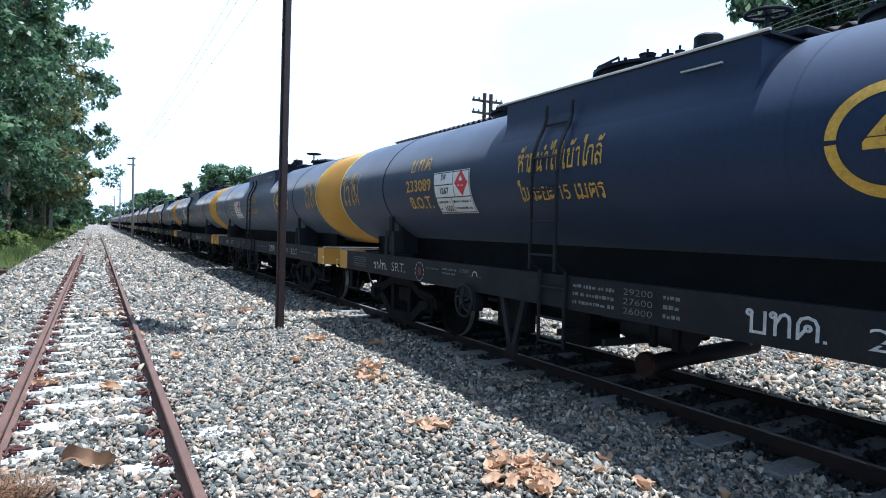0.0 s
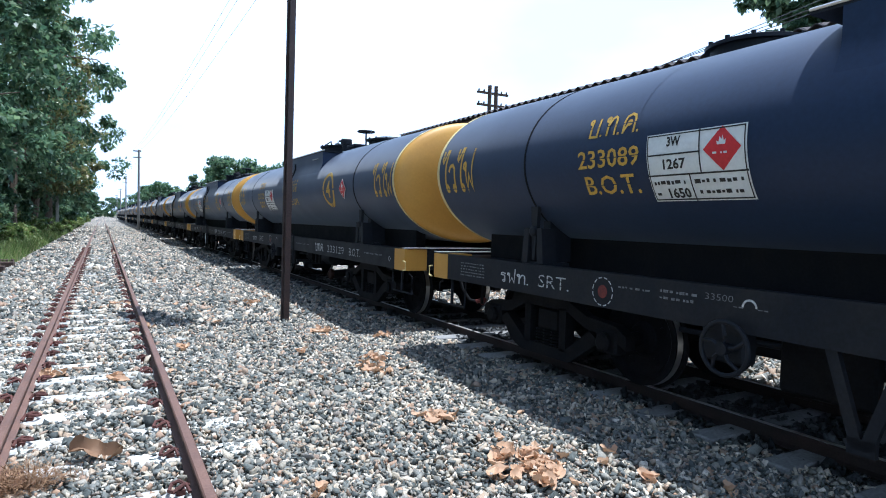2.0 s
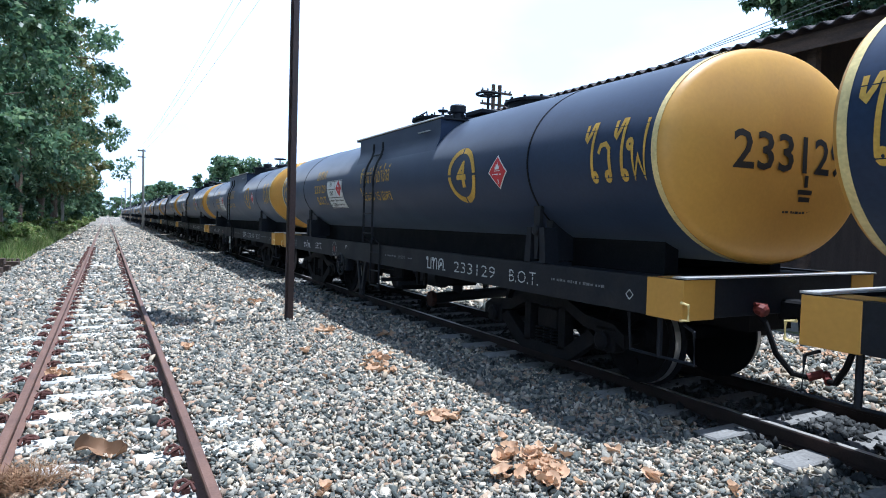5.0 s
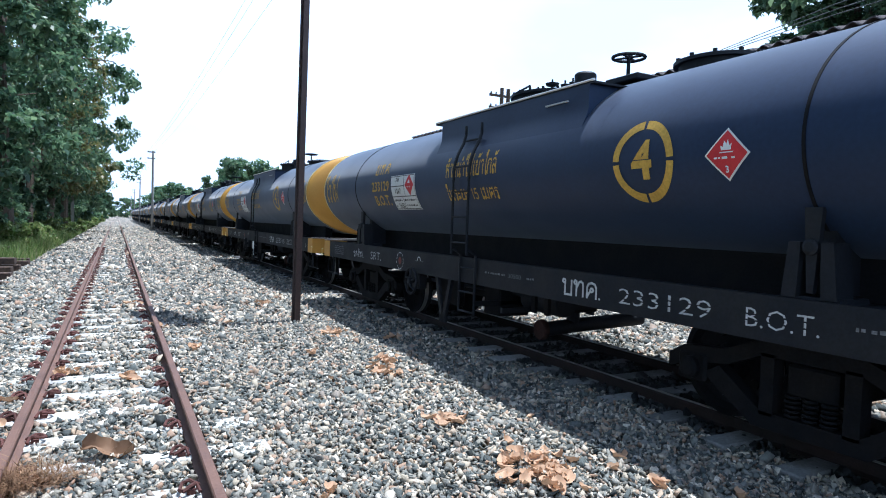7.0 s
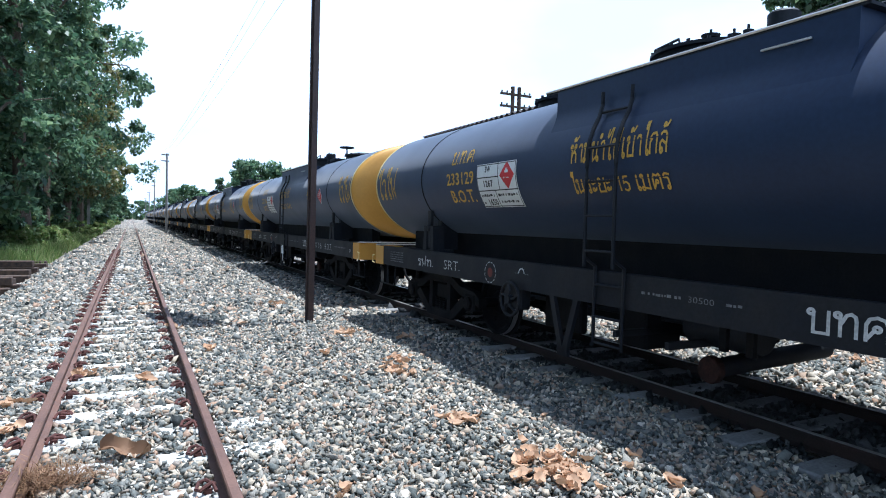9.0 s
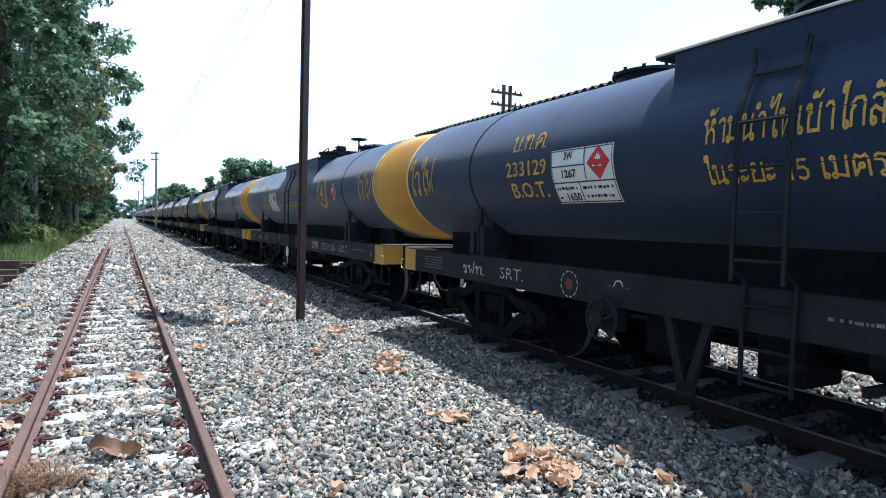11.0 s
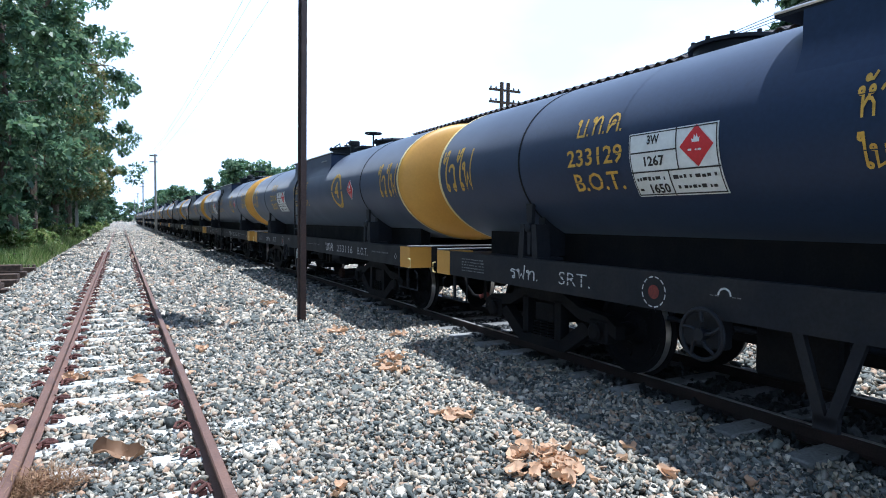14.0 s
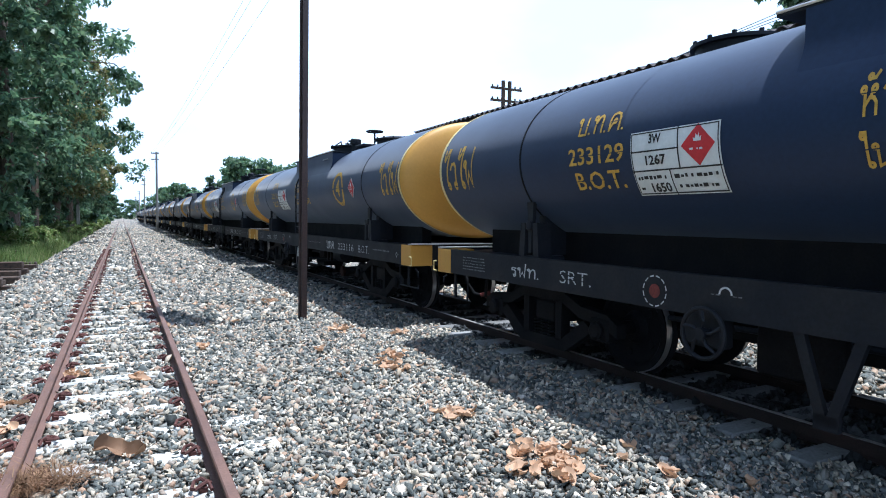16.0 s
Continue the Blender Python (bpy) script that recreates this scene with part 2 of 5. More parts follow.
M_BROWNLEAF = leaf_mat("large_brown_dry_leaf", [(0.22, 0.125, 0.065), (0.27, 0.155, 0.085)], 0.1, 0.75)
M_STRAW = leaf_mat("dry_straw", [(0.16, 0.08, 0.04), (0.25, 0.14, 0.07), (0.34, 0.21, 0.11)], 0.15, 0.8)


# ---- mesh helpers ----
def part(name, bm, material, parent=None, label="", smooth=False):
    me = bpy.data.meshes.new(name)
    bmesh.ops.recalc_face_normals(bm, faces=bm.faces)
    bm.to_mesh(me)
    bm.free()
    for p in me.polygons:
        p.use_smooth = smooth
    me.materials.append(material)
    ob = new(name, me)
    if smooth:
        me.set_sharp_from_angle(angle=radians(35))
    if parent:
        ob.parent = parent
    if label:
        tagged(ob, label)
    return ob


def share(name, me, parent, m):
    ob = new(name, me)
    ob.parent = parent
    ob.matrix_basis = m
    return ob


def box(bm, x0, x1, y0, y1, z0, z1, bevel=0.0):
    vs = [bm.verts.new((x, y, z)) for x in (x0, x1) for y in (y0, y1) for z in (z0, z1)]
    fs = [bm.faces.new([vs[i] for i in f]) for f in ((0, 1, 3, 2), (4, 6, 7, 5), (0, 4, 5, 1), (2, 3, 7, 6), (0, 2, 6, 4), (1, 5, 7, 3))]
    if bevel:
        es = list({e for f in fs for e in f.edges})
        bmesh.ops.bevel(bm, geom=es, offset=bevel, segments=1, affect="EDGES", profile=0.5)
    return bm


def tube(bm, pts, r, seg=10, r2=None):
    """A round bar through the points, capped."""
    pts = [Vector(p) for p in pts]
    rings = []
    for i, p in enumerate(pts):
        d = (pts[min(i + 1, len(pts) - 1)] - pts[max(i - 1, 0)]).normalized()
        q = d.to_track_quat("Z", "Y")
        rad = r if r2 is None else r + (r2 - r) * i / (len(pts) - 1)
        rings.append([bm.verts.new(p + q @ Vector((math.cos(a) * rad, math.sin(a) * rad, 0))) for a in (2 * math.pi * k / seg for k in range(seg))])
    for a, b in zip(rings, rings[1:]):
        for k in range(seg):
            bm.faces.new((a[k], a[(k + 1) % seg], b[(k + 1) % seg], b[k]))
    bm.faces.new(rings[0][::-1])
    bm.faces.new(rings[-1])
    return bm


def ring(bm, c, axis, R, r, seg=28, sub=8, arc=(0, 360)):
    """A torus, or an arc of one, round the axis through c."""
    q = Vector(axis).to_track_quat("Z", "Y")
    full = arc[1] - arc[0] >= 360
    n = seg if full else seg + 1
    rings = []
    for i in range(n):
        a = radians(arc[0] + (arc[1] - arc[0]) * i / seg)
        rings.append([bm.verts.new(Vector(c) + q @ Vector((math.cos(a) * (R + r * math.cos(b)), math.sin(a) * (R + r * math.cos(b)), r * math.sin(b)))) for b in (2 * math.pi * k / sub for k in range(sub))])
    for i in range(seg):
        a, b = rings[i], rings[(i + 1) % n]
        for k in range(sub):
            bm.faces.new((a[k], a[(k + 1) % sub], b[(k + 1) % sub], b[k]))
    return bm


def lathe(bm, c, axis, prof, seg=28, cap=True):
    """Turned shape: profile of (radius, height) along the axis from c."""
    q = Vector(axis).to_track_quat("Z", "Y")
    rings = [[bm.verts.new(Vector(c) + q @ Vector((math.cos(a) * r, math.sin(a) * r, h))) for a in (2 * math.pi * k / seg for k in range(seg))] for r, h in prof]
    for a, b in zip(rings, rings[1:]):
        for k in range(seg):
            bm.faces.new((a[k], a[(k + 1) % seg], b[(k + 1) % seg], b[k]))
    if cap:
        bm.faces.new(rings[0][::-1])
        bm.faces.new(rings[-1])
    return bm


def prism(bm, poly, x0, x1):
    """A (y, z) outline drawn out along x."""
    a = [bm.verts.new((x0, y, z)) for y, z in poly]
    b = [bm.verts.new((x1, y, z)) for y, z in poly]
    n = len(poly)
    bm.faces.new(a[::-1])
    bm.faces.new(b)
    for i in range(n):
        bm.faces.new((a[i], a[(i + 1) % n], b[(i + 1) % n], b[i]))
    return bm


def sweep(bm, prof, y0, y1, x=0.0, z=0.0):
    """An (x, z) outline drawn out along y."""
    a = [bm.verts.new((x + p, y0, z + q)) for p, q in prof]
    b = [bm.verts.new((x + p, y1, z + q)) for p, q in prof]
    n = len(prof)
    bm.faces.new(a)
    bm.faces.new(b[::-1])
    for i in range(n):
        bm.faces.new((a[i], b[i], b[(i + 1) % n], a[(i + 1) % n]))
    return bm


def raw(name, verts, faces, material, parent=None):
    me = bpy.data.meshes.new(name)
    me.from_pydata(verts, [], faces)
    me.materials.append(material)
    ob = new(name, me)
    if parent:
        ob.parent = parent
    return ob


def thing(name, label, category, m=None, group="", kind=""):
    ob = new(name)
    ob.empty_display_size = 0.2
    if m is not None:
        ob.matrix_basis = m
    return tagged(ob, label, category, group, kind)


# ---- ground, ballast and tracks ----
TRAIN_X = 4.91
FREE_RAILS = (-0.572, 0.498)
TRAIN_RAILS = (4.38, 5.44)

bm = bmesh.new()
nx = [-1500, -300, -60, -20, -8, -3.4, 10.5, 20, 60, 300, 1500]
ny = [-300, -40, -6, 10, 30, 60, 120, 260, 600, 2500]
grid = [[bm.verts.new((x, y, -0.14 if -3.4 <= x <= 10.5 else -0.05 + 0.1 * noise.noise((x * 0.1, y * 0.1, 0)))) for x in nx] for y in ny]
for i in range(len(ny) - 1):
    for j in range(len(nx) - 1):
        bm.faces.new((grid[i][j], grid[i][j + 1], grid[i + 1][j + 1], grid[i + 1][j]))
tagged(part("ground", bm, M_EARTH), "bare brown earth with thin dry grass", "ground", kind="structure")

bm = bmesh.new()
xs = [-2.9, -2.3, -1.9, -1.2, -0.57, -0.03, 0.5, 1.0, 1.5, 2.0, 2.5, 3.0, 3.5, 4.0, 4.9, 5.8, 6.5, 7.5, 8.6, 9.4, 9.9]
ys = [-8 + 0.5 * i for i in range(80)] + [32 + 2 * i for i in range(60)] + [152 + 12 * i for i in range(30)]
rows_ = []
for y in ys:
    row = []
    for x in xs:
        edge = x < -2.1 + 0.25 * math.sin(y * 0.8) or x > 9.6
        far_ = 0.060 * min(1.0, max(0.0, (y - 34) / 8))   # stones heaped to the sleepers' tops further off
        z = -0.13 if edge else far_ + 0.02 * noise.noise((x * 1.1, y * 1.1, 3.0)) - 0.042
        row.append(bm.verts.new((x, y, z)))
    rows_.append(row)
for a, b in zip(rows_, rows_[1:]):
    for j in range(len(xs) - 1):
        bm.faces.new((a[j], a[j + 1], b[j + 1], b[j]))
tagged(part("ballast_bed", bm, M_BED, smooth=True), "bed of grey crushed-stone ballast between the tracks", "ballast", kind="structure")


def stones(name, x0, x1, y0, y1, per_m2, size, seed, wedge=2.1, material=None, label="loose grey and pale angular ballast stones"):
    """Loose angular stones, joined, inside a stretch of the bed."""
    rng = np.random.default_rng(seed)
    n = int((x1 - x0) * (y1 - y0) * per_m2)
    c = np.stack([rng.uniform(x0, x1, n), rng.uniform(y0, y1, n)], 1)
    keep = c[:, 0] < wedge * c[:, 1] + 1.5
    for rails, clear, outer in ((FREE_RAILS, 0.34, -0.16), (TRAIN_RAILS, 0.50, -0.42)):
        for i, r in enumerate(rails):
            keep &= np.abs(c[:, 0] - r) > 0.075
            inner = (c[:, 0] - r) * (1 if i == 0 else -1)
            near_rail = (inner > (outer if i == 0 or clear > 0.4 else 0.0)) & (inner < clear)
            on_tie = np.abs((c[:, 1] - 0.10 + 0.3) % 0.6 - 0.3) < 0.115
            keep &= ~(near_rail & on_tie & (rng.random(n) < 0.88))
        mid = (c[:, 0] > rails[0]) & (c[:, 0] < rails[1])
        keep &= ~(mid & (np.abs((c[:, 1] - 0.10 + 0.3) % 0.6 - 0.3) < 0.10) & (rng.random(n) < np.where(c[:, 1] > 7.2, 0.66, np.where(c[:, 1] > 5.2, 0.30, 0.15))))
    c = c[keep]
    n = len(c)
    s = size * rng.lognormal(0, 0.28, n)
    base = np.array([(x, y, z) for x in (-1, 1) for y in (-1, 1) for z in (-1, 1)], float) * 0.5
    v = base[None] * rng.uniform(0.50, 1.25, (n, 8, 3)) + rng.normal(0, 0.13, (n, 8, 3))
    v *= np.stack([rng.uniform(0.75, 1.75, n), rng.uniform(0.7, 1.25, n), rng.uniform(0.30, 0.68, n)], 1)[:, None, :] * s[:, None, None]
    q = rng.normal(0, 1, (n, 4)) * np.array([1.0, 0.58, 0.58, 1.0])
    q /= np.linalg.norm(q, axis=1, keepdims=True)
    w, x, y, z = q.T
    rot = np.stack([np.stack([1 - 2 * (y * y + z * z), 2 * (x * y - w * z), 2 * (x * z + w * y)], 1), np.stack([2 * (x * y + w * z), 1 - 2 * (x * x + z * z), 2 * (y * z - w * x)], 1), np.stack([2 * (x * z - w * y), 2 * (y * z + w * x), 1 - 2 * (x * x + y * y)], 1)], 1)
    v = np.einsum("nij,nkj->nki", rot, v)
    v[:, :, :2] += c[:, None, :]
    v[:, :, 2] += (rng.uniform(-0.028, 0.018, n) + 0.012 * np.sin(c[:, 0] * 3.1 + 1.3 * np.sin(c[:, 1] * 1.7)))[:, None]
    quad = np.array([(0, 1, 3, 2), (4, 6, 7, 5), (0, 4, 5, 1), (2, 3, 7, 6), (0, 2, 6, 4), (1, 5, 7, 3)])
    f = (quad[None] + 8 * np.arange(n)[:, None, None]).reshape(-1)
    me = bpy.data.meshes.new(name)
    me.vertices.add(8 * n)
    me.vertices.foreach_set("co", v.reshape(-1))
    me.loops.add(24 * n)
    me.loops.foreach_set("vertex_index", f)
    me.polygons.add(6 * n)
    me.polygons.foreach_set("loop_start", np.arange(0, 24 * n, 4))
    me.update(calc_edges=True)
    me.materials.append(material or M_STONE)
    return tagged(new(name, me), label, "gravel", kind="stuff")


stones("ballast_stones", -1.7, 4.12, 1.6, 5.0, 2500, 0.0275, 11)
stones("ballast_stones", 5.8, 8.7, 2.2, 9.5, 560, 0.046, 15)
stones("ballast_stones", -2.0, 4.12, 5.0, 9.5, 1750, 0.031, 12)
stones("ballast_stones", -2.2, 4.12, 9.5, 18.0, 520, 0.047, 13)
stones("ballast_stones", 5.8, 8.7, 9.5, 18.0, 250, 0.065, 16)
stones("ballast_stones", -2.2, 4.12, 18.0, 40.0, 160, 0.062, 14)
stones("ballast_stones", -2.2, 4.2, 40.0, 90.0, 50, 0.075, 18)
# strip below the wagons, in stones coloured darker for the shade there
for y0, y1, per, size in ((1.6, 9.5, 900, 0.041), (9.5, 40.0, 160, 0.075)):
    stones("oily_ballast_stones", 4.12, 5.8, y0, y1, per, size, 17, material=M_SHADESTONE, label="dark ballast stones under the train, its shade put into their colour")

RAIL_PROFILE = [(-0.055, 0.0), (0.055, 0.0), (0.055, 0.010), (0.012, 0.026), (0.008, 0.085), (0.031, 0.092), (0.031, 0.112), (0.024, 0.120), (-0.024, 0.120), (-0.031, 0.112), (-0.031, 0.092), (-0.008, 0.085), (-0.012, 0.026), (-0.055, 0.010)]


def clip_mesh():
    """Spring clip: a curled rod on the rail's foot."""
    b = bmesh.new()
    pts = [(0.03, -0.055, 0.02), (0.05, -0.02, 0.045), (0.085, 0.03, 0.05), (0.12, 0.05, 0.035), (0.14, 0.01, 0.03), (0.12, -0.045, 0.045), (0.08, -0.05, 0.055), (0.045, -0.005, 0.04), (0.035, 0.05, 0.02)]
    tube(b, pts, 0.0115, 6)
    box(b, 0.055, 0.10, -0.03, 0.03, 0.0, 0.03)
    me = bpy.data.meshes.new("clip")
    b.to_mesh(me)
    b.free()
    me.materials.append(M_RUST)
    return me


def sleeper_mesh(material, top):
    b = bmesh.new()
    box(b, -1.0, 1.0, -0.105, 0.105, -0.16, top, 0.012)
    me = bpy.data.meshes.new("sleeper")
    bmesh.ops.recalc_face_normals(b, faces=b.faces)
    b.to_mesh(me)
    b.free()
    me.materials.append(material)
    return me


def track(name, rails, sleeper_material, label, head, clips_to, y_end, rail_material, rail_label, z=0.0):
    tr = thing(name, label, "railway track", kind="structure")
    for r in rails:
        b = bmesh.new()
        sweep(b, RAIL_PROFILE, -9, y_end, r, z)
        rail = part("rail", b, rail_material, tr, rail_label)
        if head:
            b = bmesh.new()
            box(b, r - 0.022, r + 0.022, -9, y_end, z + 0.1205, z + 0.123)
            part("rail_head", b, M_SHINE, rail, "bright worn running surface")
    sm, cm = sleeper_mesh(sleeper_material, 0.026 if head else 0.011), clip_mesh()
    mid = (rails[0] + rails[1]) / 2
    for i in range(-2, 285):
        y = 0.10 + 0.6 * i
        s_ob = share("sleeper", sm, tr, pose(mid + random.uniform(-0.015, 0.015), y + random.uniform(-0.015, 0.015), z + random.uniform(-0.006, 0.004), 0, 0, random.uniform(-0.6, 0.6)))
        if 1.5 < y < clips_to:
            for r in rails:
                for sgn in (-1, 1) if r == rails[0] else (-1,):
                    share("clip", cm, s_ob, s_ob.matrix_basis.inverted() @ pose(r + 0.03 * sgn, y, z + 0.008, 0, 0, (0 if sgn > 0 else 180) + random.uniform(-12, 12)))
    return tr


track("free_track", FREE_RAILS, M_SLEEPER, "rusty rails on pale concrete sleepers in ballast, unused", False, 32, 330, M_RAIL, "rusty brown steel rail")
track("train_track", TRAIN_RAILS, M_SHADESLEEPER, "rails with worn heads on dusty sleepers, coloured dark for the shade under the train", True, 0, 330, M_SHADERAIL, "dark brown steel rail, the shade under the wagons in its colour")


# ---- train ----
L2 = 5.75
TA, TB, TZ = 1.335, 0.89, 2.16
SX = 1.235
SILL0, SILL1 = 0.885, 1.18


def tank_x(z, out=0.0):
    k = max(-0.999, min(0.999, (z - TZ) / TB))
    return -TA * math.sqrt(1 - k * k) - out


def shell(bm, y0, y1, out=0.0, seg=112, a0=0.0, a1=360.0):
    n = max(2, int(seg * (a1 - a0) / 360))
    full = a1 - a0 >= 360
    loops = []
    for y in (y0, y1):
        loops.append([bm.verts.new(((TA + out) * math.cos(radians(a0 + (a1 - a0) * i / n)), y, TZ + (TB + out) * math.sin(radians(a0 + (a1 - a0) * i / n)))) for i in range(n if full else n + 1)])
    m = len(loops[0])
    for i in range(m if full else m - 1):
        bm.faces.new((loops[0][i], loops[0][(i + 1) % m], loops[1][(i + 1) % m], loops[1][i]))
    return loops


def head(sgn):
    """A dished tank end with a rounded knuckle."""
    b = bmesh.new()
    seg, rings = 72, []
    for k, d in ((1.0, 0.0), (0.985, 0.035), (0.95, 0.065), (0.88, 0.095), (0.75, 0.125), (0.55, 0.15), (0.3, 0.165), (0.06, 0.17)):
        rings.append([b.verts.new((TA * k * math.cos(2 * math.pi * i / seg), sgn * (TANK_END + d), TZ + TB * k * math.sin(2 * math.pi * i / seg))) for i in range(seg)])
    for p, q in zip(rings, rings[1:]):
        for i in range(seg):
            b.faces.new((p[i], p[(i + 1) % seg], q[(i + 1) % seg], q[i]))
    b.faces.new(rings[-1])
    return b


TANK_END = 5.58


def flat_text(body, size, thick=0.0):
    """Outline letters as a flat mesh in x, y, from the built-in font."""
    cu = bpy.data.curves.new("lettering", "FONT")
    cu.body, cu.size, cu.resolution_u, cu.offset = body, size, 2, thick
    ob = new("lettering", cu)
    bpy.context.view_layer.update()
    me = ob.evaluated_get(bpy.context.evaluated_depsgraph_get()).to_mesh()
    b = bmesh.new()
    b.from_mesh(me)
    bpy.data.objects.remove(ob)
    bpy.data.curves.remove(cu)
    return b


def fit_box(b, u0, u1, z0, z1):
    """Scale flat letters to the box: u runs from the wagon's far end, z up."""
    x0, x1 = min(v.co.x for v in b.verts), max(v.co.x for v in b.verts)
    y0, y1 = min(v.co.y for v in b.verts), max(v.co.y for v in b.verts)
    for v in b.verts:
        v.co = (u0 + (v.co.x - x0) / (x1 - x0) * (u1 - u0), z0 + (v.co.y - y0) / (y1 - y0) * (z1 - z0), v.co.z)
    return b


def on_tank(b, out=0.005):
    zs = [v.co.y for v in b.verts]
    z = math.floor(min(zs) / 0.04) * 0.04
    while z < max(zs):
        bmesh.ops.bisect_plane(b, geom=[*b.verts, *b.edges, *b.faces], plane_co=(0, z, 0), plane_no=(0, 1, 0))
        z += 0.04
    for v in b.verts:
        u, zz = v.co.x, v.co.y
        k = max(-0.97, min(0.97, (zz - TZ) / TB))
        o = out + v.co.z
        v.co = (-(TA + o) * math.sqrt(1 - k * k), L2 - u, TZ + (TB + o) * k)
    return b


def on_sill(b, out=0.004):
    for v in b.verts:
        v.co = (-SX - out - v.co.z, L2 - v.co.x, v.co.y)
    return b


def rect(b, u0, u1, z0, z1):
    b.faces.new([b.verts.new((u, z, 0)) for u, z in ((u0, z0), (u1, z0), (u1, z1), (u0, z1))])
    return b


def bars(b, u0, u1, z0, z1, lines, seed):
    """Rows of short plain strokes in place of small print."""
    r = random.Random(seed)
    h = (z1 - z0) / lines
    for i in range(lines):
        u = u0
        while u < u1 - 0.02:
            w = min(r.uniform(0.014, 0.05), u1 - u)
            rect(b, u, u + w, z1 - (i + r.uniform(0.64, 0.74)) * h, z1 - (i + r.uniform(0.26, 0.40)) * h)
            u += w + r.choice((0.010, 0.012, 0.03))
    return b


MARK = {}


def mark(name, key, make, material, parent):
    """A painted marking; alike ones share one mesh."""
    if key not in MARK:
        MARK[key] = part(name, make(), material, parent)
        return MARK[key]
    return share(name, MARK[key].data, parent, Matrix.Identity(4))


def build_bogie(w, yc):
    b = bmesh.new()
    box(b, -0.95, 0.95, yc - 0.17, yc + 0.17, 0.50, 0.72, 0.02)
    lathe(b, (0, yc, 0.72), (0, 0, 1), [(0.28, 0), (0.28, 0.06), (0.2, 0.12)], 20)
    bogie = part("bogie", b, M_BOGIE, w, "greasy black cast-iron bogie")
    for sx in (-1, 1):
        b = bmesh.new()
        x0, x1 = sx * 0.88, sx * 0.99
        prism(b, [(yc + y, z) for y, z in ((-1.12, 0.50), (-1.12, 0.62), (-0.98, 0.70), (-0.62, 0.73), (-0.35, 0.84), (0.35, 0.84), (0.62, 0.73), (0.98, 0.70), (1.12, 0.62), (1.12, 0.50), (0.95, 0.58), (0.60, 0.62), (0.33, 0.74), (-0.33, 0.74), (-0.60, 0.62), (-0.95, 0.58))], x0, x1)
        prism(b, [(yc + y, z) for y, z in ((-0.80, 0.52), (-0.66, 0.60), (-0.32, 0.36), (0.32, 0.36), (0.66, 0.60), (0.80, 0.52), (0.38, 0.25), (-0.38, 0.25))], x0, x1)
        for k in (-1, 1):
            box(b, min(x0, x1), max(x0, x1), yc + k * 0.28 - 0.05, yc + k * 0.28 + 0.05, 0.34, 0.76)
            box(b, min(x0, x1) - 0.02, max(x0, x1) + 0.02, yc + k * 0.89 - 0.13, yc + k * 0.89 + 0.13, 0.44, 0.66, 0.02)
        part("side_frame", b, M_BOGIE, bogie)
        for k in (-1, 1):
            b = bmesh.new()
            lathe(b, (sx * 1.0, yc + k * 0.89, 0.545), (sx, 0, 0), [(0.085, 0), (0.085, 0.045), (0.06, 0.06)], 14)
            part("axle_cap", b, M_BOGIE, bogie)
        for k in (-0.12, 0.0, 0.12):
            b = bmesh.new()
            for j in range(5):
                ring(b, (sx * 0.935, yc + k, 0.375 + 0.032 * j), (0, 0, 1), 0.045, 0.011, 10, 4)
            part("spring", b, M_BOGIE, bogie)
        for k in (-1, 1):
            b = bmesh.new()
            box(b, sx * 0.62, sx * 0.52, yc + k * 0.36 - 0.04, yc + k * 0.36 + 0.04, 0.30, 0.56)
            part("brake_shoe", b, M_BOGIE, bogie)
    for k in (-1, 1):
        b = bmesh.new()
        tube(b, [(-0.9, 0, 0), (0.9, 0, 0)], 0.07, 14)
        for sx in (-1, 1):
            lathe(b, (sx * 0.465, 0, 0), (sx, 0, 0), [(0.455, 0.0), (0.455, 0.022), (0.425, 0.034), (0.42, 0.125), (0.37, 0.128), (0.33, 0.085), (0.16, 0.075), (0.12, 0.135), (0.07, 0.14)], 40)
            for i in range(5):
                a = 2 * math.pi * i / 5
                lathe(b, (sx * 0.548, 0.25 * math.cos(a), 0.25 * math.sin(a)), (sx, 0, 0), [(0.04, 0), (0.035, 0.012)], 10)
        ws = part("wheelset", b, M_BOGIE, bogie, "dark steel wheels on their axle", True)
        ws.matrix_basis = pose(0, yc + k * 0.89, 0.545)
        for sx in (-1, 1):
            b = bmesh.new()
            lathe(b, (sx * 0.500, 0, 0), (sx, 0, 0), [(0.41, 0.0), (0.4245, 0.0), (0.4235, 0.075), (0.41, 0.075)], 40, False)
            part("tread", b, M_SHINE, ws, "bright worn wheel tread", True)


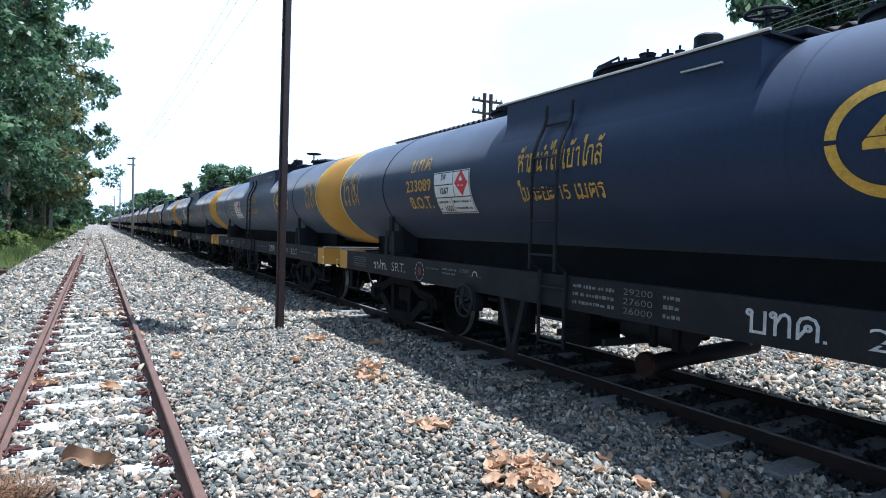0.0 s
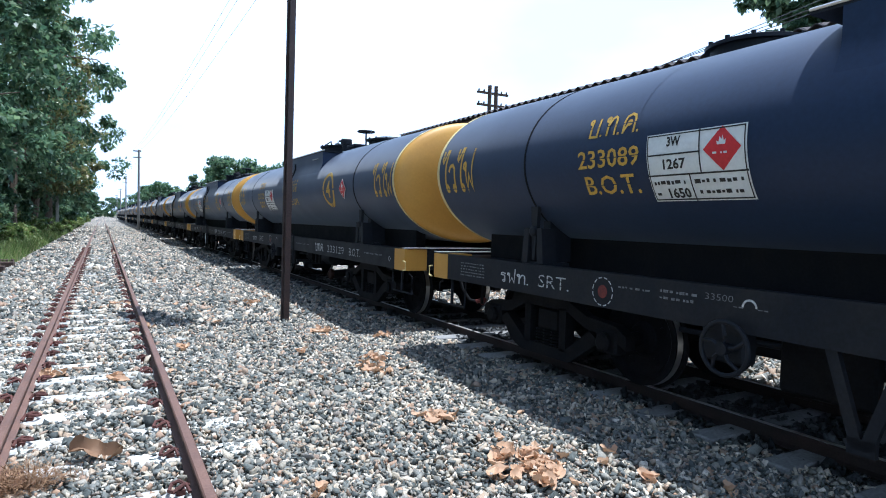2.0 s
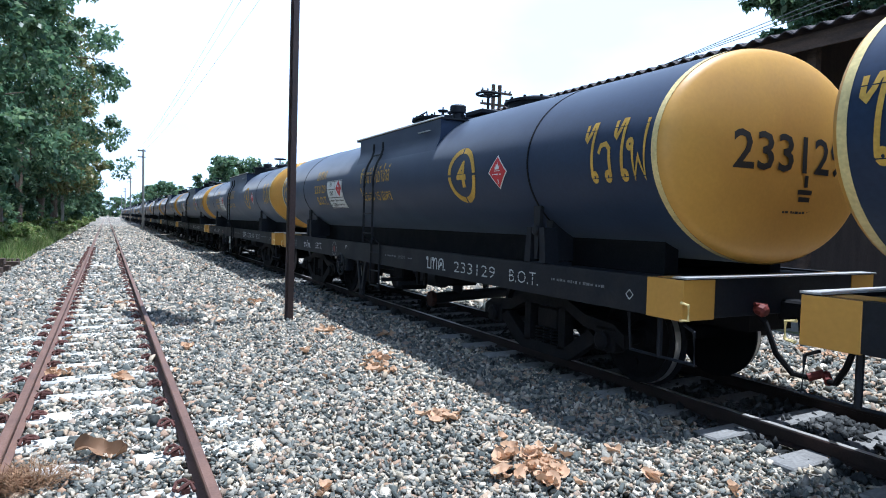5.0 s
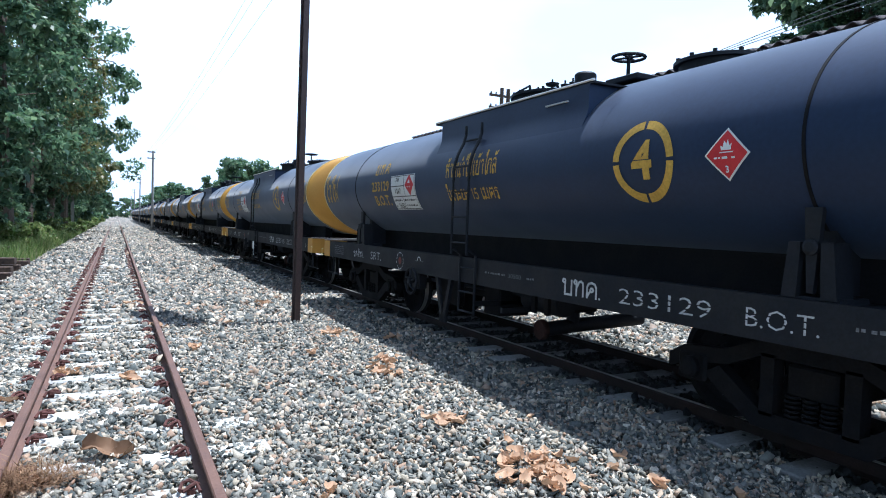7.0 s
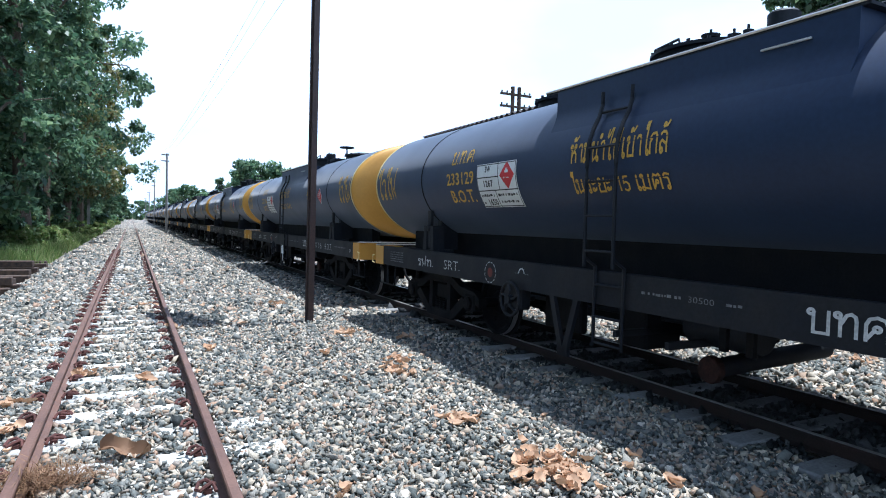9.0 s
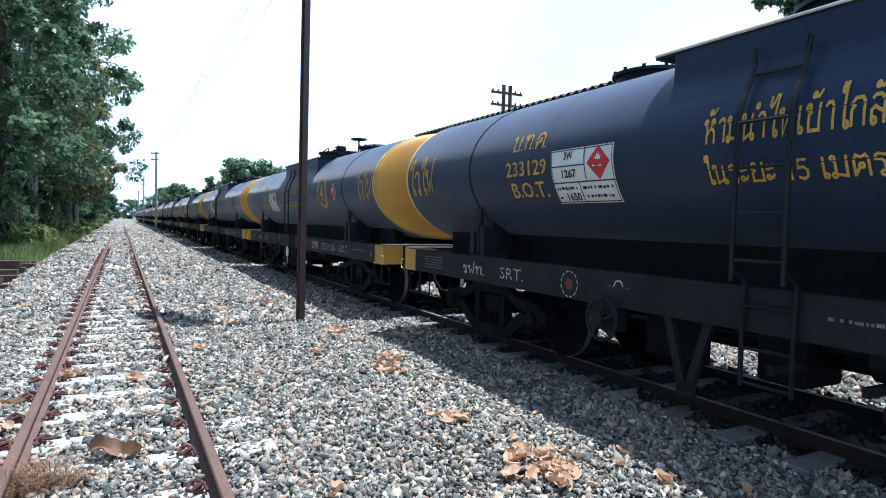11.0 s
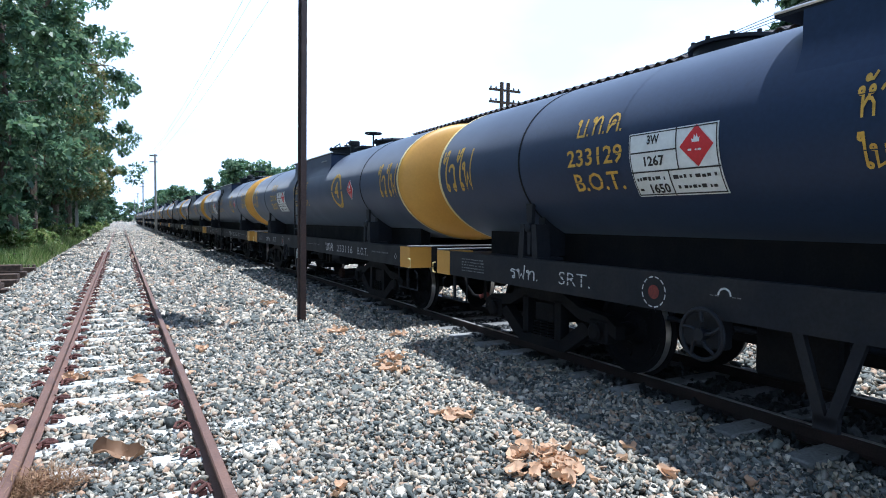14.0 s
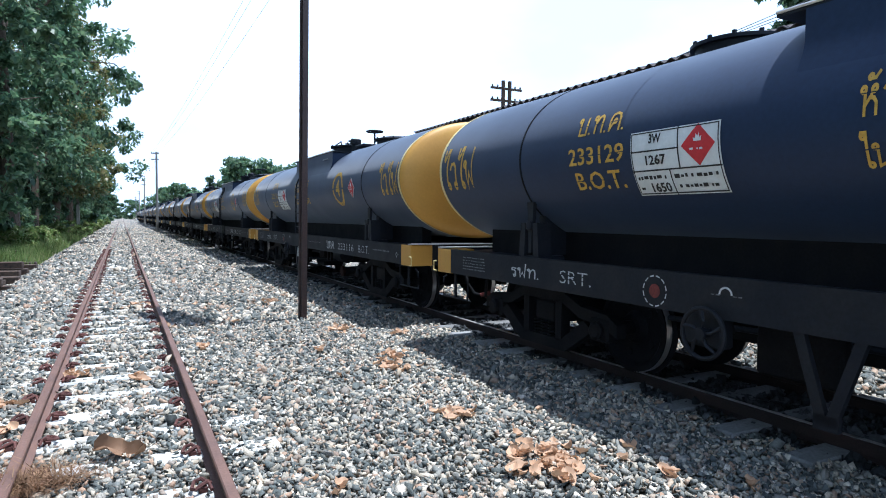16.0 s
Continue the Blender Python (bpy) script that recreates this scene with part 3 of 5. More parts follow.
def build_wagon():
    w = thing("tank_wagon", "black oval oil tank wagon with yellow ends and lettering", "tank wagon", group="wagons of the oil train")
    # tank
    b = bmesh.new()
    shell(b, -TANK_END, TANK_END)
    tank = part("tank", b, M_TANK, w, "satin navy-black painted tank", True)
    for sgn in (-1, 1):
        part("tank_head", head(sgn), M_YELLOW, tank, "yellow painted dished tank end", True)
        b = bmesh.new()
        for o1, o2, ya, yb in ((0.004, 0.004, TANK_END - 0.05, TANK_END + 0.004),):
            l1 = shell(b, sgn * ya, sgn * yb, o1, 96)
            l2 = shell(b, sgn * yb, sgn * (yb + 0.001), -0.03, 96)
        part("rim", b, M_PALE, tank, "pale yellow rim line", True)
    for u in (1.95, 9.72):
        b = bmesh.new()
        y = L2 - u
        lo = shell(b, y - 0.011, y + 0.011, 0.005, 96)
        li = shell(b, y - 0.011, y + 0.011, -0.01, 96)
        for p, q in ((lo[0], li[0]), (lo[1], li[1])):
            for i in range(len(p)):
                b.faces.new((p[i], p[(i + 1) % len(p)], q[(i + 1) % len(p)], q[i]))
        part("strap", b, M_BOGIE, tank, "dark steel strap round the tank", True)
    for u in (3.35, 7.9):
        b = bmesh.new()
        shell(b, L2 - u - 0.006, L2 - u + 0.006, 0.0025, 96)
        part("weld_seam", b, M_TANK, tank)
    # underframe
    b = bmesh.new()
    box(b, -0.28, 0.28, -L2 + 0.1, L2 - 0.1, 0.72, 1.14)
    part("centre_sill", b, M_BOGIE, w)
    for y in (-4.8, -3.85, -2.6, -1.3, 0, 1.3, 2.6, 3.85, 4.8):
        b = bmesh.new()
        box(b, -SX + 0.095, SX - 0.095, y - 0.05, y + 0.05, 0.93, 1.13)
        part("cross_member", b, M_FRAME, w)
    for y0, y1 in ((-L2 + 0.06, -4.1), (4.1, L2 - 0.06)):
        b = bmesh.new()
        box(b, -SX + 0.1, SX - 0.1, y0, y1, 1.142, 1.16)
        part("deck_plate", b, M_FRAME, w)
    for sx in (-1, 1):
        b = bmesh.new()
        prof = [(sx * SX, SILL0), (sx * SX, SILL1), (sx * (SX - 0.09), SILL1), (sx * (SX - 0.09), SILL1 - 0.016), (sx * (SX - 0.014), SILL1 - 0.016), (sx * (SX - 0.014), SILL0 + 0.016), (sx * (SX - 0.09), SILL0 + 0.016), (sx * (SX - 0.09), SILL0)]
        sweep(b, prof, -L2 + 0.02, L2 - 0.02)
        part("side_sill", b, M_FRAME, w, "black steel side sill")
    for sgn in (-1, 1):
        b = bmesh.new()
        box(b, -SX - 0.002, SX + 0.002, sgn * L2 - 0.04, sgn * L2 + 0.04, SILL0, SILL1 + 0.004, 0.006)
        hs = part("headstock", b, M_FRAME, w)
        # strip added along the headstock top; its pale colour paints the sunlit edge
        b = bmesh.new()
        box(b, -SX, SX, sgn * L2 - 0.07, sgn * L2 + 0.06, SILL1 + 0.008, SILL1 + 0.020)
        part("top_flange", b, M_PALESTEEL, hs, "pale top flange, the sunlit brightness put into its colour")
        for sx in (-1, 1):
            b = bmesh.new()
            x0, x1 = sorted((sx * (SX + 0.006), sx * (SX - 0.34)))
            y0, y1 = sorted((sgn * (L2 + 0.046), sgn * (L2 - 0.30)))
            box(b, x0, x1, y0, y1, SILL0 - 0.006, SILL1 + 0.0, 0.004)
            part("corner_plate", b, M_YELLOW, hs, "yellow painted frame corner")
        # coupler, hoses, drawgear and hand rail
        b = bmesh.new()
        box(b, -0.09, 0.09, sgn * L2, sgn * (L2 + 0.28), 0.84, 1.0, 0.02)
        box(b, -0.15, 0.13, sgn * (L2 + 0.24), sgn * (L2 + 0.47), 0.78, 1.04, 0.04)
        box(b, -0.16, -0.07, sgn * (L2 + 0.40), sgn * (L2 + 0.50), 0.80, 1.02, 0.03)
        part("coupler", b, M_BOGIE, hs, "black knuckle coupler")
        b = bmesh.new()
        pts = [(-0.42, sgn * (L2 + 0.05), 0.93), (-0.42, sgn * (L2 + 0.14), 0.84), (-0.40, sgn * (L2 + 0.22), 0.62), (-0.34, sgn * (L2 + 0.32), 0.48), (-0.26, sgn * (L2 + 0.42), 0.46), (-0.2, sgn * (L2 + 0.47), 0.50)]
        tube(b, pts, 0.022, 8)
        hose = part("air_hose", b, M_BOGIE, hs, "black rubber brake hose", True)
        b = bmesh.new()
        lathe(b, (-0.42, sgn * (L2 + 0.05), 0.95), (0, sgn, -0.3), [(0.035, 0), (0.05, 0.03), (0.05, 0.08), (0.03, 0.1)], 10)
        tube(b, [(-0.48, sgn * (L2 + 0.08), 0.985), (-0.36, sgn * (L2 + 0.1), 0.97)], 0.014, 6)
        part("hose_cock", b, M_REDIRON, hose, "faded red brake cock")
        b = bmesh.new()
        tube(b, [(-0.28, sgn * (L2 + 0.40), 0.462), (-0.2, sgn * (L2 + 0.47), 0.50)], 0.032, 8)
        part("hose_coupling", b, M_REDIRON, hose, "faded red hose coupling")
        for sx in (-1, 1):
            b = bmesh.new()
            x = sx * (SX - 0.10)
            tube(b, [(x, sgn * (L2 - 0.02), 0.84), (x, sgn * (L2 + 0.07), 0.80), (x, sgn * (L2 + 0.08), 0.56), (x, sgn * (L2 - 0.55), 0.56), (x, sgn * (L2 - 0.58), 0.86)], 0.013, 6)
            tube(b, [(x, sgn * (L2 - 0.25), 0.56), (x, sgn * (L2 - 0.25), 0.88)], 0.022, 6)
            part("step_iron", b, M_FRAME, hs, "thin bent steel step")
            b = bmesh.new()
            tube(b, [(sx * (SX + 0.03), sgn * (L2 + 0.05), 1.02), (sx * (SX + 0.03), sgn * (L2 + 0.12), 1.01), (sx * (SX + 0.03), sgn * (L2 + 0.12), 0.90), (sx * (SX + 0.03), sgn * (L2 + 0.05), 0.89)], 0.011, 6)
            part("grab_iron", b, M_PALE, hs)
    # saddles
    for u in (1.95, 9.72):
        y = L2 - u
        for sx in (-1, 1):
            b = bmesh.new()
            for k in (-1, 1):
                foot, top = y + k * 0.125, y + k * 0.10
                a = [(foot - 0.048, 1.19), (foot + 0.048, 1.19), (top + 0.038, 1.53), (top - 0.038, 1.53)]
                prism(b, a, sx * 1.05, sx * 1.215)
                part("saddle_leg", b, M_FRAME, w, "sloping black steel saddle leg")
                b = bmesh.new()
            prism(b, [(y - 0.19, 1.165), (y + 0.19, 1.165), (y + 0.18, 1.20), (y - 0.18, 1.20)], sx * 0.9, sx * 1.2)
            prism(b, [(y - 0.06, 1.2), (y + 0.06, 1.2), (y + 0.05, 1.72), (y - 0.05, 1.72)], sx * 0.72, sx * 1.04)
            part("saddle", b, M_FRAME, w, "black steel tank saddle")
            b = bmesh.new()
            prism(b, [(y - 0.02, 1.22), (y + 0.02, 1.22), (y + 0.055, 1.74), (y - 0.055, 1.74)], sx * 1.16, sx * 1.20)
            lathe(b, (sx * 1.19, y, 1.50), (sx, 0, 0), [(0.05, 0), (0.05, 0.03), (0.03, 0.04)], 14)
            part("tie_bolt", b, M_FRAME, w, "black tie bolt beside the saddle")
    for sx in (-1, 1):
        b = bmesh.new()
        prism_y = [(sx * 0.62, 1.12), (sx * 0.78, 1.12), (sx * 0.78, 1.50), (sx * 0.62, 1.42)]
        sweep(b, prism_y, -5.2, 5.2)
        part("tank_bearer", b, M_BOGIE, w, "long black cradle beam under the tank")
    # platform beside the dome: a plate with a skirt down to the tank
    for sx in (-1, 1):
        y0, y1 = L2 - 7.62, L2 - 4.78
        b = bmesh.new()
        box(b, *sorted((sx * 1.17, sx * 0.62)), y0 - 0.05, y1 + 0.20, 2.865, 2.885)
        plat = part("platform", b, M_FRAME, w, "dark chequered walkway plate along the tank")
        b = bmesh.new()
        outer = [(1.180, 2.864), (1.180, 2.68), (1.184, 2.64), (1.196, 2.595), (1.217, 2.545), (1.240, 2.495), (1.2575, 2.455), (1.274, 2.415)]
        sheet = outer + [(px - 0.012, pz) for px, pz in outer[::-1]]
        sweep(b, [(sx * px, pz) for px, pz in sheet], y0, y1)
        for y in (y0 + 0.004, y1 - 0.012):
            closer = [(px - 0.011, pz) for px, pz in outer] + [(1.16, 2.58), (0.98, 2.74), (0.75, 2.863)]
            sweep(b, [(sx * px, pz) for px, pz in closer], y, y + 0.008)
        part("skirt", b, M_TANK, plat, "black skirt plate below the walkway", True)
        b = bmesh.new()
        tube(b, [(sx * 1.17, y0 - 0.05, 2.895), (sx * 1.17, y1 + 0.2, 2.895)], 0.012, 6)
        part("edge_bar", b, M_SHINE, plat, "worn bright edge bar")
        b = bmesh.new()
        box(b, *sorted((sx * 1.181, sx * 1.20)), y0 + 0.28, y0 + 0.62, 2.745, 2.757)
        part("drip_strip", b, M_PALESTEEL, plat)
    # dome and fittings
    yd = L2 - 5.60
    b = bmesh.new()
    lathe(b, (0, yd, 2.92), (0, 0, 1), [(0.53, 0), (0.53, 0.265), (0.575, 0.265), (0.575, 0.295), (0.52, 0.307), (0.33, 0.335), (0.1, 0.345)], 40)
    dome = part("dome", b, M_FRAME, w, "black bolted manhole dome", True)
    for i in range(20):
        b = bmesh.new()
        a = 2 * math.pi * i / 20
        lathe(b, (0.552 * math.cos(a), yd + 0.552 * math.sin(a), 3.21), (0, 0, 1), [(0.018, 0), (0.018, 0.03)], 6)
        part("bolt", b, M_FRAME, dome)
    b = bmesh.new()
    tube(b, [(-0.33, yd + 0.42, 3.2), (-0.33, yd + 0.42, 3.30), (-0.30, yd + 0.15, 3.35), (-0.30, yd + 0.12, 3.23)], 0.014, 6)
    part("lid_handle", b, M_FRAME, dome)
    for k, (dy, hgt, r) in enumerate(((0.30, 0.10, 0.06), (-0.05, 0.14, 0.075), (-0.35, 0.08, 0.05), (-0.52, 0.08, 0.04))):
        b = bmesh.new()
        lathe(b, (-0.1, yd + dy * 0.85, 3.23), (0, 0, 1), [(0.02, 0), (0.02, hgt - 0.04), (r, hgt - 0.03), (r * 1.15, hgt), (r * 0.4, hgt + 0.01), (0.012, hgt + 0.015), (0.012, hgt + 0.05)], 14)
        part("valve", b, M_FRAME, dome)
    b = bmesh.new()
    lathe(b, (-0.32, L2 - 6.53, 2.93), (0, 0, 1), [(0.085, 0), (0.085, 0.24), (0.12, 0.25), (0.12, 0.34), (0.1, 0.36)], 18)
    part("filler_cap", b, M_FRAME, w, "black filler pipe with a cap", True)
    b = bmesh.new()
    tube(b, [(0, L2 - 6.85, 2.95), (0, L2 - 6.85, 3.44)], 0.02, 8)
    lathe(b, (0, L2 - 6.85, 3.0), (0, 0, 1), [(0.09, 0), (0.09, 0.10), (0.04, 0.16)], 12)
    stem = part("valve_stem", b, M_FRAME, w)
    b = bmesh.new()
    ring(b, (0, L2 - 6.85, 3.44), (0, 0, 1), 0.170, 0.018, 30, 8)
    lathe(b, (0, L2 - 6.85, 3.425), (0, 0, 1), [(0.04, 0), (0.04, 0.04)], 10)
    for i in range(4):
        a = math.pi * i / 2 + 0.4
        tube(b, [(0, L2 - 6.85, 3.44), (0.17 * math.cos(a), L2 - 6.85 + 0.17 * math.sin(a), 3.44)], 0.013, 6)
    part("handwheel", b, M_FRAME, stem, "black iron valve handwheel", True)
    b = bmesh.new()
    box(b, -0.5, 0.5, L2 - 7.5, L2 - 7.05, 3.03, 3.09, 0.01)
    part("hatch", b, M_FRAME, w)
    for u in (3.42, 8.05):
        b = bmesh.new()
        lathe(b, (0, L2 - u, 2.90), (0, 0, 1), [(0.38, 0), (0.38, 0.20), (0.425, 0.20), (0.425, 0.23), (0.38, 0.245), (0.22, 0.285), (0.06, 0.295)], 32)
        lid = part("manhole", b, M_FRAME, w, "low black round manhole with a bolted lid", True)
        for i in range(12):
            b = bmesh.new()
            a = 2 * math.pi * i / 12
            lathe(b, (0.40 * math.cos(a), L2 - u + 0.40 * math.sin(a), 3.125), (0, 0, 1), [(0.02, 0), (0.02, 0.035)], 6)
            part("bolt", b, M_FRAME, lid)
    # ladders
    for sx in (-1, 1):
        b = bmesh.new()
        for u in (5.50, 5.86):
            pts = []
            for i in range(15):
                z = 1.22 + (2.74 - 1.22) * i / 14
                off = max(1.185, abs(tank_x(z))) if z > TZ else TA
                pts.append((sx * (off + 0.045), L2 - u, z))
            tube(b, pts, 0.017, 6)
            tube(b, [(sx * (SX + 0.02), L2 - u, 0.52), (sx * (SX + 0.02), L2 - u, 1.22), (sx * (TA + 0.045), L2 - u, 1.30)], 0.017, 6)
        ladder = part("ladder", b, M_FRAME, w, "thin black steel ladder", True)
        for z in (0.55, 0.78, 1.06, 1.36, 1.66, 1.95, 2.24, 2.56):
            off = TA if 1.25 < z < TZ else (SX - 0.025 if z < 1.25 else max(1.185, abs(tank_x(z))))
            b = bmesh.new()
            tube(b, [(sx * (off + 0.045), L2 - 5.50, z), (sx * (off + 0.045), L2 - 5.86, z)], 0.012, 6)
            part("rung", b, M_FRAME, ladder)
    # brake gear
    for sx in (-1, 1):
        b = bmesh.new()
        x0, x1 = sx * (SX - 0.05), sx * (SX - 0.01)
        yv = L2 - 5.02
        for k in (-1, 1):
            prism(b, [(yv + k * 0.19 - 0.035, 0.90), (yv + k * 0.19 + 0.035, 0.90), (yv + k * 0.02 + 0.035, 0.36), (yv + k * 0.02 - 0.035, 0.36)], x0, x1)
        box(b, *sorted((x0, x1)), yv - 0.075, yv + 0.075, 0.33, 0.42)
        part("brake_bracket", b, M_FRAME, w, "black V-shaped brake shaft bracket")
    b = bmesh.new()
    yw = L2 - 4.18
    ring(b, (-SX - 0.05, yw, 0.775), (1, 0, 0), 0.178, 0.017, 30, 8)
    lathe(b, (-SX - 0.09, yw, 0.775), (1, 0, 0), [(0.045, 0), (0.045, 0.05), (0.03, 0.09), (0.03, 0.35)], 12)
    for i in range(5):
        a = 2 * math.pi * i / 5 + 0.2
        tube(b, [(-SX - 0.06, yw, 0.775), (-SX - 0.062, yw + 0.09 * math.cos(a + 0.25), 0.775 + 0.09 * math.sin(a + 0.25)), (-SX - 0.05, yw + 0.178 * math.cos(a), 0.775 + 0.178 * math.sin(a))], 0.014, 6)
    part("brake_wheel", b, M_FRAME, w, "black iron hand brake wheel", True)
    b = bmesh.new()
    box(b, -SX + 0.02, -SX + 0.16, yw - 0.10, yw + 0.24, 0.66, 0.90, 0.02)
    part("brake_box", b, M_FRAME, w)
    b = bmesh.new()
    lathe(b, (-0.55, L2 - 6.3, 0.75), (0, 1, 0), [(0.15, -0.35), (0.16, -0.33), (0.16, 0.3), (0.05, 0.36)], 18)
    tube(b, [(-0.55, L2 - 6.0, 0.75), (-0.55, L2 - 3.2, 0.70)], 0.025, 8)
    box(b, -0.6, -0.3, L2 - 6.4, L2 - 6.2, 0.62, 0.95)
    part("brake_cylinder", b, M_FRAME, w, smooth=True)
    for name_, x0, x1, u0, u1, z0, z1 in (("valve_chest", -0.75, -0.30, 5.25, 5.62, 0.46, 0.92), ("brake_lever_guard", -0.95, -0.85, 4.35, 4.95, 0.50, 0.90), ("equipment_box", 0.35, 0.85, 6.4, 7.1, 0.70, 0.94), ("hanger_beam", -0.30, 0.30, 3.6, 6.2, 0.56, 0.715)):
        b = bmesh.new()
        box(b, x0, x1, L2 - u1, L2 - u0, z0, z1, 0.02)
        part(name_, b, M_BOGIE, w)
    for u in (6.62, 6.85):
        b = bmesh.new()
        box(b, -0.98, -0.94, L2 - u - 0.03, L2 - u + 0.03, 0.66, 0.92)
        part("hanger", b, M_BOGIE, w)
    b = bmesh.new()
    lathe(b, (0.5, L2 - 4.9, 0.66), (0, 1, 0), [(0.17, -0.45), (0.19, -0.40), (0.19, 0.40), (0.17, 0.45)], 18)
    part("air_tank", b, M_FRAME, w, smooth=True)
    b = bmesh.new()
    for y in (0.15, -0.45):
        box(b, -1.1, 1.1, y - 0.02, y + 0.02, 0.60, 0.66)
    part("brake_rigging", b, M_FRAME, w)
    b = bmesh.new()
    tube(b, [(-0.42, L2 - 6.1, 0.37), (0.1, L2 - 6.1, 0.40), (1.1, L2 - 6.1, 0.44)], 0.085, 14)
    tube(b, [(0.0, L2 - 6.1, 0.40), (0.0, L2 - 6.1, 1.3)], 0.08, 12)
    pipe = part("outlet_pipe", b, M_FRAME, w, "dark discharge pipe under the tank", True)
    b = bmesh.new()
    lathe(b, (-0.50, L2 - 6.1, 0.367), (1, 0, 0), [(0.11, 0), (0.12, 0.02), (0.12, 0.07), (0.10, 0.08)], 18)
    part("outlet_cap", b, M_OUTLET, pipe, "rusty red outlet cap")
    for yc in (L2 - 1.89, -L2 + 1.89):
        build_bogie(w, yc)
    return w


# ---- lettering ----
def loop(x, y, r=0.105):
    return [(x + r * math.cos(2 * math.pi * i / 12), y + r * math.sin(2 * math.pi * i / 12)) for i in range(13)]


# looped sign-painter's letters: advance width and pen strokes, one unit high
HEAD = loop(0.11, 0.88)
PEN = {
    "บ": (0.95, [HEAD, [(0.21, 0.90), (0.21, 0.04), (0.75, 0.04), (0.75, 1.0)]]),
    "ท": (0.95, [HEAD, [(0.21, 0.90), (0.21, 0.0)], [(0.23, 0.52), (0.42, 0.90), (0.58, 0.97), (0.72, 0.88), (0.75, 0.70), (0.75, 0.0)]]),
    "ค": (1.0, [[(0.10, 0.0), (0.10, 0.66), (0.20, 0.88), (0.45, 0.97), (0.70, 0.88), (0.80, 0.66), (0.80, 0.0)], loop(0.46, 0.52), [(0.37, 0.46), (0.14, 0.12)]]),
    "ร": (0.72, [loop(0.36, 0.10), [(0.47, 0.10), (0.46, 0.58), (0.36, 0.70), (0.10, 0.72), (0.10, 0.88), (0.22, 0.96), (0.56, 0.88)]]),
    "ฟ": (1.0, [HEAD, [(0.21, 0.90), (0.26, 0.02), (0.48, 0.56), (0.70, 0.02), (0.80, 1.50)]]),
    "ไ": (0.66, [[(0.02, 1.56), (0.02, 1.20), (0.12, 1.12), (0.24, 1.30), (0.32, 1.54), (0.46, 1.54), (0.36, 0.10)], loop(0.48, 0.10)]),
    "ว": (0.80, [[(0.08, 0.72), (0.18, 0.93), (0.42, 0.97), (0.60, 0.82), (0.60, 0.10)], loop(0.49, 0.10)]),
    "ห": (0.95, [HEAD, [(0.21, 0.90), (0.21, 0.0)], [(0.23, 0.34), (0.44, 0.60), (0.62, 0.58), (0.74, 0.42), (0.74, 0.0)], loop(0.62, 0.88), [(0.54, 0.80), (0.50, 0.64)]]),
    "้": (0.0, [loop(-0.62, 1.30, 0.085), [(-0.54, 1.24), (-0.38, 1.24), (-0.22, 1.48)]]),
    "า": (0.66, [[(0.06, 0.80), (0.18, 0.95), (0.36, 0.95), (0.46, 0.78), (0.46, 0.0)]]),
    "ม": (0.95, [HEAD, [(0.21, 0.90), (0.21, 0.16)], loop(0.13, 0.10), [(0.24, 0.14), (0.72, 0.06), (0.75, 1.0)]]),
    "น": (0.98, [HEAD, [(0.21, 0.90), (0.21, 0.03), (0.60, 0.22)], loop(0.72, 0.10), [(0.66, 0.20), (0.66, 1.0)]]),
    "ำ": (0.66, [loop(-0.10, 1.26, 0.09), [(0.06, 0.80), (0.18, 0.95), (0.36, 0.95), (0.46, 0.78), (0.46, 0.0)]]),
    "เ": (0.48, [[(0.12, 1.0), (0.12, 0.10)], loop(0.23, 0.10)]),
    "ข": (0.95, [loop(0.14, 0.86), [(0.24, 0.84), (0.30, 0.68), (0.18, 0.58), (0.18, 0.04), (0.72, 0.04), (0.72, 1.0)]]),
    "ใ": (0.60, [loop(0.22, 1.32, 0.09), [(0.12, 1.34), (0.16, 1.54), (0.34, 1.54), (0.36, 0.10)], loop(0.47, 0.10)]),
    "ก": (0.90, [[(0.10, 0.0), (0.10, 0.56), (0.22, 0.68), (0.08, 0.76), (0.24, 0.95), (0.55, 0.96), (0.68, 0.80), (0.68, 0.0)]]),
    "ล": (0.90, [loop(0.22, 0.12), [(0.12, 0.14), (0.12, 0.46), (0.28, 0.58), (0.62, 0.40)], [(0.68, 0.0), (0.68, 0.78), (0.50, 0.96), (0.26, 0.96), (0.12, 0.84)]]),
    "ะ": (0.60, [loop(0.11, 0.70), [(0.21, 0.66), (0.34, 0.66), (0.46, 0.86)], loop(0.11, 0.20), [(0.21, 0.16), (0.34, 0.16), (0.46, 0.36)]]),
    "ย": (0.92, [loop(0.22, 0.86), [(0.12, 0.86), (0.14, 0.64), (0.28, 0.56), (0.12, 0.44), (0.12, 0.04), (0.72, 0.04), (0.72, 1.0)]]),
    "ต": (0.95, [[(0.10, 0.0), (0.10, 0.72), (0.22, 0.95), (0.42, 0.84), (0.62, 0.95), (0.75, 0.78), (0.75, 0.0)], loop(0.44, 0.48), [(0.35, 0.42), (0.14, 0.10)]]),
    "1": (0.55, [[(0.08, 0.76), (0.28, 0.94), (0.28, 0.0)]]),
    "5": (0.80, [[(0.56, 0.95), (0.16, 0.95), (0.12, 0.54), (0.38, 0.60), (0.58, 0.44), (0.56, 0.14), (0.34, 0.02), (0.08, 0.12)]]),
    ".": (0.30, [[(0.06, 0.0), (0.06, 0.12)]]),
    " ": (0.45, []),
}


